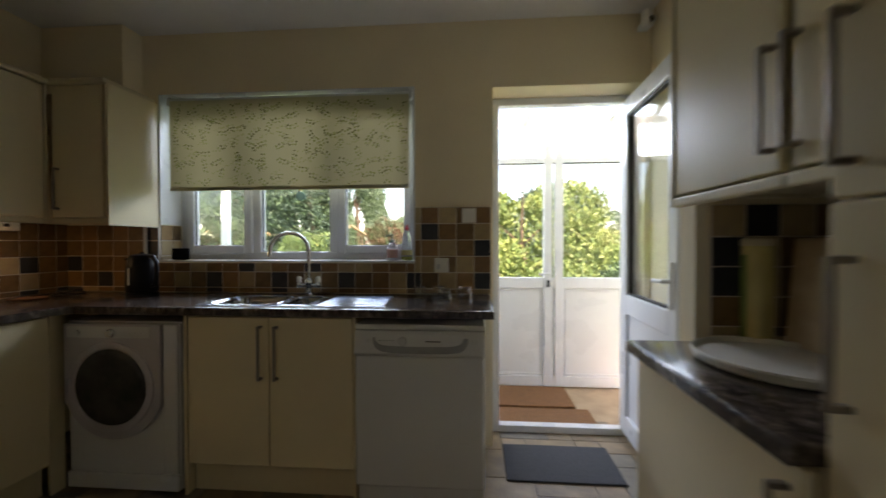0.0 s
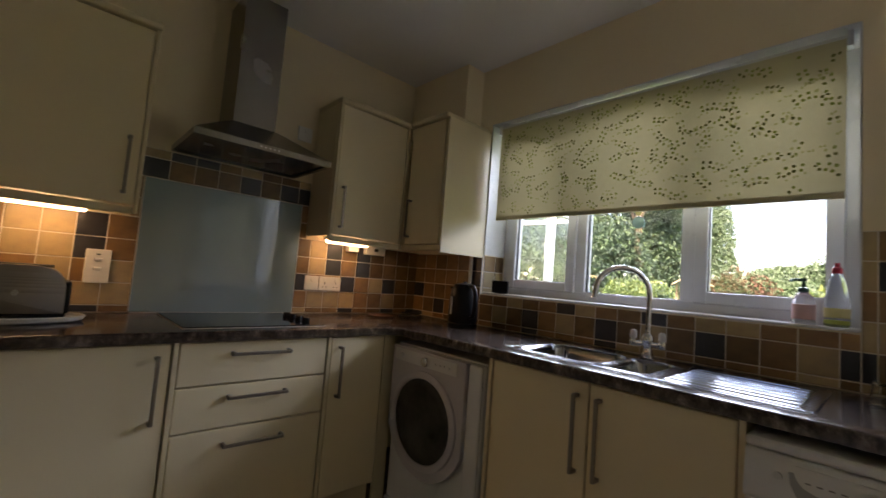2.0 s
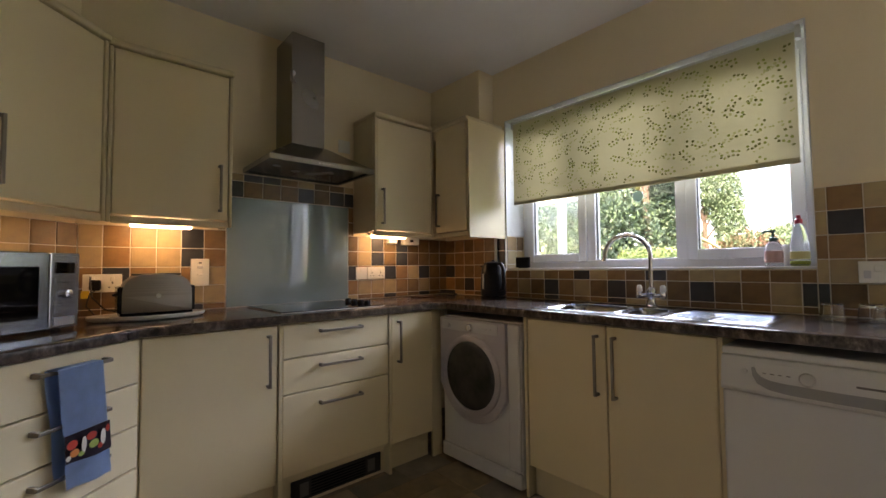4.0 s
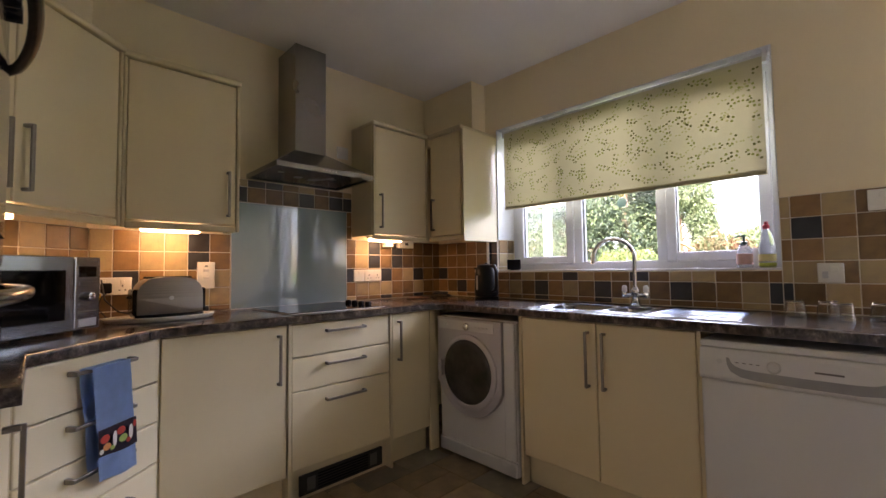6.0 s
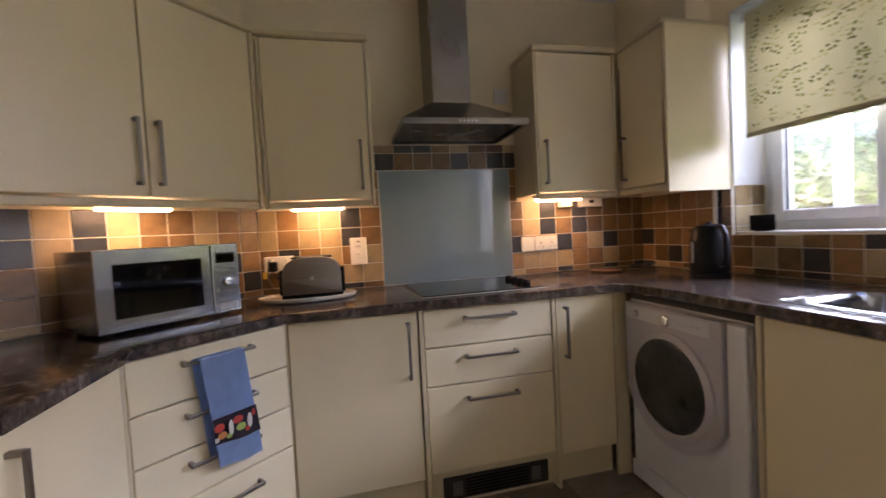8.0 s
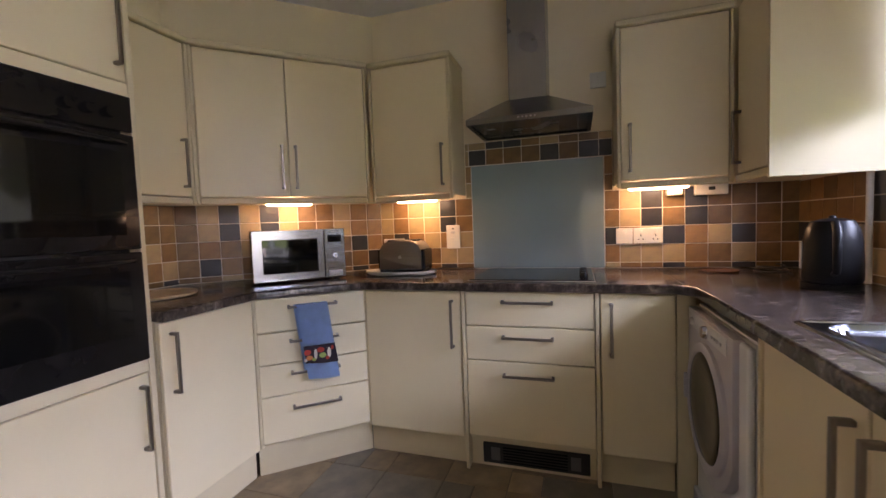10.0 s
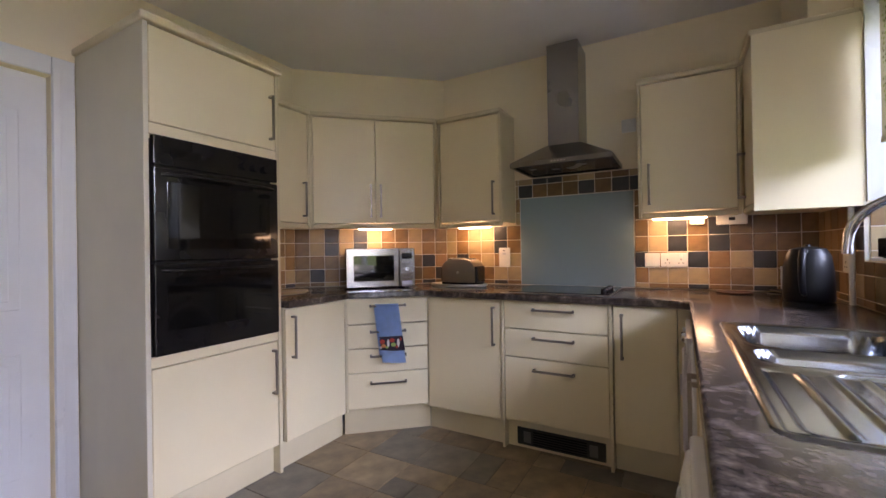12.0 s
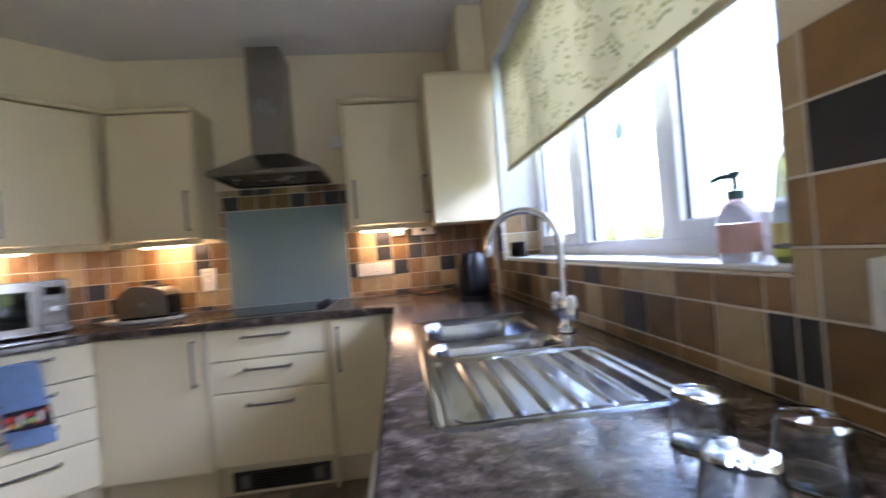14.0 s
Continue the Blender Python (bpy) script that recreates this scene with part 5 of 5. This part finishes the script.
POLY = glass("polycarbonate", (0.92, 0.94, 0.95), 0.3)
pw = glazed_wall("porch_front", pose(0, PY, 0), 2, [-0.3, 0.05, 0.572, 0.665, 1.30, 1.86], label="white plastic porch doors and glazed side lights")
glazed_wall("porch_side", pose(-0.3, YN + 0.40, 0, 0, 0, 90), 2, [0, PY - YN - 0.40])
glazed_wall("porch_side", pose(1.86, YN + 0.40, 0, 0, 0, 90), 2, [0, PY - YN - 0.40])
bm = nb()
box(bm, 0.56, 0.585, -0.045, -0.035, 0.86, 1.06, 0.003)
tube(bm, [(0.572, -0.04, 0.98), (0.572, -0.08, 0.98), (0.49, -0.082, 0.975)], 0.009)
part("handle", bm, UPVC, pw, "white lever handle", True)
part("lock", box(nb(), 0.56, 0.584, -0.05, -0.038, 0.86, 0.92, 0.003), BLACK, pw, "dark key cylinder")
rf = structure("porch_roof", slab(nb(), [(YN + 0.33, 2.62), (PY + 0.1, 2.32), (PY + 0.1, 2.335), (YN + 0.33, 2.635)], [], -0.35, 1.9, "x"), POLY, "translucent sheet roof of the porch", "roof")
rf.visible_shadow = False
bm = nb()
for x in (-0.3, 0.40, 1.12, 1.86):
    slab(bm, [(YN + 0.33, 2.57), (PY + 0.08, 2.27), (PY + 0.08, 2.315), (YN + 0.33, 2.615)], [], x - 0.02, x + 0.02, "x")
structure("porch_rafters", bm, UPVC, "white roof bars of the porch", "roof")

# conservatory beside the window
structure("conservatory_base", box(nb(), -5.4, -2.6, YN + 0.33, 6.25, -0.2, 0.0), GLOSS, "pale base of the conservatory", "wall")
glazed_wall("conservatory_side", pose(-2.65, YN + 0.36, 0, 0, 0, 90), 2, [0.0, 0.65, 1.25, 1.87], z_mid=0.55, label="white plastic glazed side of the conservatory")
glazed_wall("conservatory_front", pose(-5.35, 6.16, 0), 2, [0.0, 0.9, 1.8, 2.70], z_mid=0.55, label="white plastic glazed front of the conservatory")
structure("conservatory_roof", slab(nb(), [(YN + 0.33, 2.9), (6.3, 2.32), (6.3, 2.345), (YN + 0.33, 2.925)], [], -5.45, -2.58, "x"), POLY, "translucent conservatory roof", "roof").visible_shadow = False


def foliage(name, x, y, z0, h, rx, ry, n, mats, size, seed, label, category, trunk=0.12):
    """A trunk with limbs and a crown of small leaf clumps spread through an uneven volume."""
    r = random.Random(seed)
    t = thing(name, pose(x, y, z0), label, category, "garden trees and shrubs")
    bm = nb()
    tube(bm, [(0, 0, -0.1), (0.04, 0.02, h * 0.35), (-0.03, 0.05, h * 0.7), (0, 0, h * 0.95)], [trunk, trunk * 0.8, trunk * 0.5, trunk * 0.15], 8)
    lobes = []
    for k in range(12):
        a, zz = r.uniform(0, 6.28), r.uniform(0.12, 0.95)
        w = (1 - abs(zz - 0.4) ** 1.3)
        c = (rx * 0.55 * w * math.cos(a), ry * 0.55 * w * math.sin(a), h * zz)
        tube(bm, [(0, 0, h * zz * 0.7), (c[0] * 0.6, c[1] * 0.6, h * zz * 0.9), c], [trunk * 0.35, trunk * 0.2, trunk * 0.08], 5)
        lobes.append((c, r.uniform(0.28, 0.5)))
    part("trunk", bm, BARK, t)
    crown = [nb() for _ in mats]
    for k in range(n):
        c, s = lobes[r.randrange(len(lobes))]
        u, v = r.uniform(-1, 1), r.uniform(0, 6.28)
        q = math.sqrt(1 - u * u)
        rad = r.uniform(0.55, 1.0) ** 0.5
        p = Vector((c[0] + rx * s * rad * q * math.cos(v), c[1] + ry * s * rad * q * math.sin(v), max(0.02, c[2] + h * s * 0.55 * rad * u)))
        bm = crown[r.randrange(len(mats))]
        L = size * r.uniform(0.6, 1.3)
        e = Euler((r.uniform(0, 6.28), r.uniform(0, 6.28), r.uniform(0, 6.28))).to_matrix()
        for g in range(2):
            o2 = Vector((r.uniform(-L, L), r.uniform(-L, L), r.uniform(-L, L))) * 0.6
            bm.faces.new([bm.verts.new(p + o2 + e @ Vector(w)) for w in ((-L, 0, 0), (0, -L * 0.35, L * 0.1), (L, 0, 0), (0, L * 0.35, L * 0.1))])
            e = e @ Euler((1.3, 0.7, 0.4)).to_matrix()
    for bm, m in zip(crown, mats):
        part("crown", bm, m, t)
    return t


BARK = mat("bark", (0.12, 0.08, 0.05), 0.9, 0, 0.3, 20, 1.0, 60)
GREENS = [leafmat("leaf_deep", (0.060, 0.105, 0.060), (0.022, 0.048, 0.030)), leafmat("leaf_fresh", (0.13, 0.20, 0.09), (0.07, 0.12, 0.05))]
YELLOWS = [leafmat("leaf_yellow", (0.30, 0.34, 0.09), (0.17, 0.22, 0.06)), leafmat("leaf_lime", (0.19, 0.26, 0.07), (0.10, 0.16, 0.04))]
PALE = leafmat("leaf_pale", (0.20, 0.27, 0.16), (0.12, 0.18, 0.09))
REDS = [leafmat("leaf_red", (0.22, 0.08, 0.05), (0.14, 0.12, 0.05)), GREENS[1]]
foliage("conifer", -4.2, 11.5, -0.15, 5.2, 1.7, 1.3, 34000, [GREENS[0], GREENS[0], GREENS[1]], 0.055, 1, "dense dark green conifer in the garden", "tree")
foliage("tree", -4.9, 18.0, -0.15, 4.4, 1.5, 1.5, 15000, [GREENS[1], PALE], 0.06, 2, "leafy green garden tree", "tree")
foliage("tree", -7.8, 15.0, -0.15, 5.5, 2.6, 2.2, 10000, GREENS, 0.08, 3, "leafy green garden tree", "tree")
foliage("hedge", -1.3, 19.0, -0.15, 2.7, 4.0, 1.5, 20000, [GREENS[1], PALE], 0.07, 12, "long leafy green hedge at the end of the lawn", "hedge", 0.06)
foliage("shrub", -2.6, 13.0, -0.15, 1.9, 1.0, 0.8, 7000, REDS, 0.04, 5, "reddish leaved shrub in the garden", "shrub", 0.04)
foliage("shrub", -3.6, 10.0, -0.15, 1.6, 0.9, 0.8, 8000, [GREENS[1], YELLOWS[1]], 0.035, 6, "yellow-green leafy garden shrub", "shrub", 0.04)
foliage("hedge", 0.7, 8.2, -0.15, 2.35, 2.0, 0.8, 15000, YELLOWS, 0.048, 7, "yellow-green garden hedge behind the porch", "hedge", 0.05)
foliage("tree", 2.9, 15.0, -0.15, 3.0, 2.6, 1.8, 5000, GREENS, 0.12, 8, "leafy green garden tree", "tree")
foliage("hedge", -9.5, 9.5, -0.15, 3.0, 1.6, 1.2, 5000, YELLOWS, 0.09, 9, "yellow-green hedge in the garden", "hedge", 0.06)
foliage("tree", -12.0, 20.0, -0.15, 8.0, 4.5, 3.0, 6000, GREENS, 0.18, 10, "tall leafy tree at the end of the garden", "tree", 0.25)

bm = nb()
box(bm, 0.12, 0.73, 3.61, 4.0, 0.001, 0.012, 0.003)
tagged(part("door_mat", bm, MATG), "dark grey rubber-backed door mat inside the back door", "mat")
tagged(part("coir_mat", box(nb(), 0.06, 0.70, 4.62, 5.06, -0.012, 0.012, 0.004), COIR), "brown coir mat on the porch boards", "mat", "coir mats")
tagged(part("coir_mat", box(nb(), 0.07, 0.78, 4.31, 4.58, -0.012, 0.012, 0.004), COIR), "brown coir mat with a pale edge on the porch boards", "mat", "coir mats")

bt = thing("bird_table", pose(-2.45, 9.3, -0.15, 0, 0, 20), "wooden bird table with a small pitched roof on the lawn", "bird table")
part("post", box(nb(), -0.03, 0.03, -0.03, 0.03, 0, 1.3, 0.004), WOOD, bt)
part("platform", box(nb(), -0.24, 0.24, -0.18, 0.18, 1.3, 1.33, 0.004), WOOD, bt)
for x in (-0.2, 0.2):
    part("upright", box(nb(), x - 0.015, x + 0.015, -0.015, 0.015, 1.33, 1.55), WOOD, bt)
part("roof", slab(nb(), [(-0.27, 1.54), (0, 1.72), (0.27, 1.54), (0.27, 1.565), (0, 1.745), (-0.27, 1.565)], [], -0.2, 0.2, "y"), WOOD, bt)

# ---- tiles and floor slabs, last ----
TS, TZ, ZTOP, TG, TD = 0.108, 0.0995, 1.457, 0.0042, 0.0035
tile_rng = random.Random(11)
tile_meshes = {}


def tile_mesh(w, h, k):
    key = (round(w, 3), round(h, 3), k)
    if key not in tile_meshes:
        bm = nb()
        b = 0.0018
        lo = [bm.verts.new(p) for p in ((0, 0, 0), (w, 0, 0), (w, 0, h), (0, 0, h))]
        md = [bm.verts.new(p) for p in ((0, -TD + b, 0), (w, -TD + b, 0), (w, -TD + b, h), (0, -TD + b, h))]
        up = [bm.verts.new(p) for p in ((b, -TD, b), (w - b, -TD, b), (w - b, -TD, h - b), (b, -TD, h - b))]
        bm.faces.new(up)
        for p, q in ((lo, md), (md, up)):
            for i in range(4):
                bm.faces.new((p[i], p[(i + 1) % 4], q[(i + 1) % 4], q[i]))
        bmesh.ops.recalc_face_normals(bm, faces=bm.faces)
        me = bpy.data.meshes.new("wall_tile")
        bm.to_mesh(me)
        bm.free()
        me.materials.append(TILES[k])
        tile_meshes[key] = me
    return tile_meshes[key]


def tile_field(parent, m, w, z0, z1, x_start=0.0, seed=0, lift=0.0115, rows=()):
    """Tiles over a stretch of wall that runs along m's x; grout behind. rows: letters for the tiles' kinds, from the top row down;
    B brown, O terracotta, T beige, D slate; where it says nothing, a random kind."""
    r = random.Random(seed)
    g = part("grout", box(nb(), 0, w, -lift, 0, z0, z1), GROUT, parent)
    g.matrix_world = m
    lines = [z1] + [ZTOP + TZ * k for k in range(5, -9, -1) if z0 + 0.012 < ZTOP + TZ * k < z1 - 0.012] + [z0]
    last = None
    for j, (zt, zb_) in enumerate(zip(lines, lines[1:])):
        h, x, i = zt - zb_, -x_start, 0
        while x < w - 0.01:
            a, b = max(x, 0), min(x + TS, w)
            x += TS
            word = rows[j] if j < len(rows) else ""
            k = "OTDB".find(word[i]) if i < len(word) else -1
            i += 1
            if b - a < 0.012:
                continue
            if k < 0:
                k = r.choices((0, 1, 2, 3), (0.36, 0.24, 0.16, 0.24))[0]
                if k == last:
                    k = r.choices((0, 1, 2, 3), (0.36, 0.24, 0.16, 0.24))[0]
            last = k
            ob = new("tile", tile_mesh(b - a - TG, h - TG, k))
            ob.parent = parent
            ob.matrix_world = m @ pose(a + TG / 2, -lift + 0.001, zb_ + TG / 2)


ZT = 0.928
tile_field(wall_w, pose(XW, 1.67, 0, 0, 0, 90), 0.63, ZT, 1.365, seed=1, x_start=0.018, rows=("TOTTDO", "TOTTDO", "ODOTOT", "BBBBTT", "BBOBDO"))
tile_field(wall_w, pose(XW, 3.068, 0, 0, 0, 90), YN - 3.068 - 0.002, ZT, 1.365, seed=21, x_start=0.030, rows=("BTDBDBBBB", "BTDBDBBBB", "DOTDOTDBB", "OTTTOBTBO", "TOODOBDBD"))
tile_field(wall_w, pose(XW, 2.262, 0, 0, 0, 90), 0.85, 1.562, 1.70, seed=2, x_start=0.085, rows=("TTDDBTBBT", "TDBBBDBDD"))
tile_field(wall_w, pose(XW, 2.262, 0, 0, 0, 90), 0.036, 1.367, 1.56, seed=3, rows=("O", "T"))
tile_field(wall_w, pose(XW, 3.068, 0, 0, 0, 90), 0.044, 1.367, 1.56, seed=4, rows=("O", "B"))
tile_field(wall_d, pose(DA[0], DA[1], 0, 0, 0, math.degrees(math.atan2(dv.y, dv.x))), (Vector(DB) - Vector(DA)).length, ZT, 1.365, seed=5,
           rows=("BTDTDTBBTOB", "BTDTDTBBTOB", "BOBTOBTOBDO", "BDOBTBOTBOD", "BBTOBOTBODB"))
tile_field(wall_s, pose(-1.29, YS, 0, 0, 0, 180), 0.63, ZT, 1.365, seed=6, rows=("BTOBBB", "BTOBBB", "OBTOTO", "TODDOT", "BOTTBD"))
tile_field(wall_n, pose(XW + 0.01, YN, 0), WX0 - XW - 0.01, ZT, 1.36, seed=7, rows=("BOBOBD", "BOBOBD", "DOBODO", "OBDOBT", "DTOBDB"))
tile_field(wall_n, pose(WX0, YN, 0), WX1 - WX0, ZT, WZ0 - 0.002, seed=8, rows=("BOTBODTOODOTTOOO", "BTBDOTBDBTBDBOTD"))
tile_field(wall_n, pose(WX1, YN, 0), DX0 - WX1 - 0.012, ZT, 1.457, seed=9, x_start=0.070, rows=("TOTBO", "TDOBT", "OOTBD", "TTBTO", "DBTOD"))
tile_field(wall_n, pose(WX0, YN + 0.004, 0, 0, 0, 90), YF - YN - 0.008, WZ0 + 0.014, 1.36, seed=10, lift=0.003, rows=("OB", "TT", "TB"))
tile_field(wall_p, pose(0.745, YP, 0), XA - 0.745 - 0.007, ZT, 1.365, seed=12, rows=("TDTBD", "DTBBO", "DTBTB", "BTBDT", "TDBOT"))
tile_field(wall_e, pose(XA, YP - 0.002, 0, 0, 0, -90), 0.745, ZT, 1.365, seed=14)

fl = random.Random(3)
slabs = {}


def floor_slab(w, d, k):
    key = (w, d, k)
    if key not in slabs:
        bm = nb()
        b = 0.002
        lo = [bm.verts.new(p) for p in ((0, 0, -0.004), (w, 0, -0.004), (w, d, -0.004), (0, d, -0.004))]
        up = [bm.verts.new(p) for p in ((b, b, 0), (w - b, b, 0), (w - b, d - b, 0), (b, d - b, 0))]
        bm.faces.new(up)
        for i in range(4):
            bm.faces.new((lo[i], lo[(i + 1) % 4], up[(i + 1) % 4], up[i]))
        me = bpy.data.meshes.new("slab")
        bm.to_mesh(me)
        bm.free()
        me.materials.append(FLOORS[k])
        slabs[key] = me
    return slabs[key]


G = 0.15
cols, rows_n = int((XE - XW) / G), int((YF - YS) / G) + 1
used = set()
for j in range(rows_n):
    for i in range(cols + 1):
        if (i, j) in used:
            continue
        opts = [(a, b) for a, b in ((2, 2), (2, 1), (1, 2), (1, 1), (2, 2)) if all((i + p, j + q) not in used and i + p <= cols for p in range(a) for q in range(b))]
        a, b = fl.choice(opts)
        used |= {(i + p, j + q) for p in range(a) for q in range(b)}
        ob = new("floor_slab", floor_slab(a * G - 0.003, b * G - 0.003, fl.randrange(3)))
        ob.parent = floor
        ob.location = (XW + i * G, YS + j * G, 0)
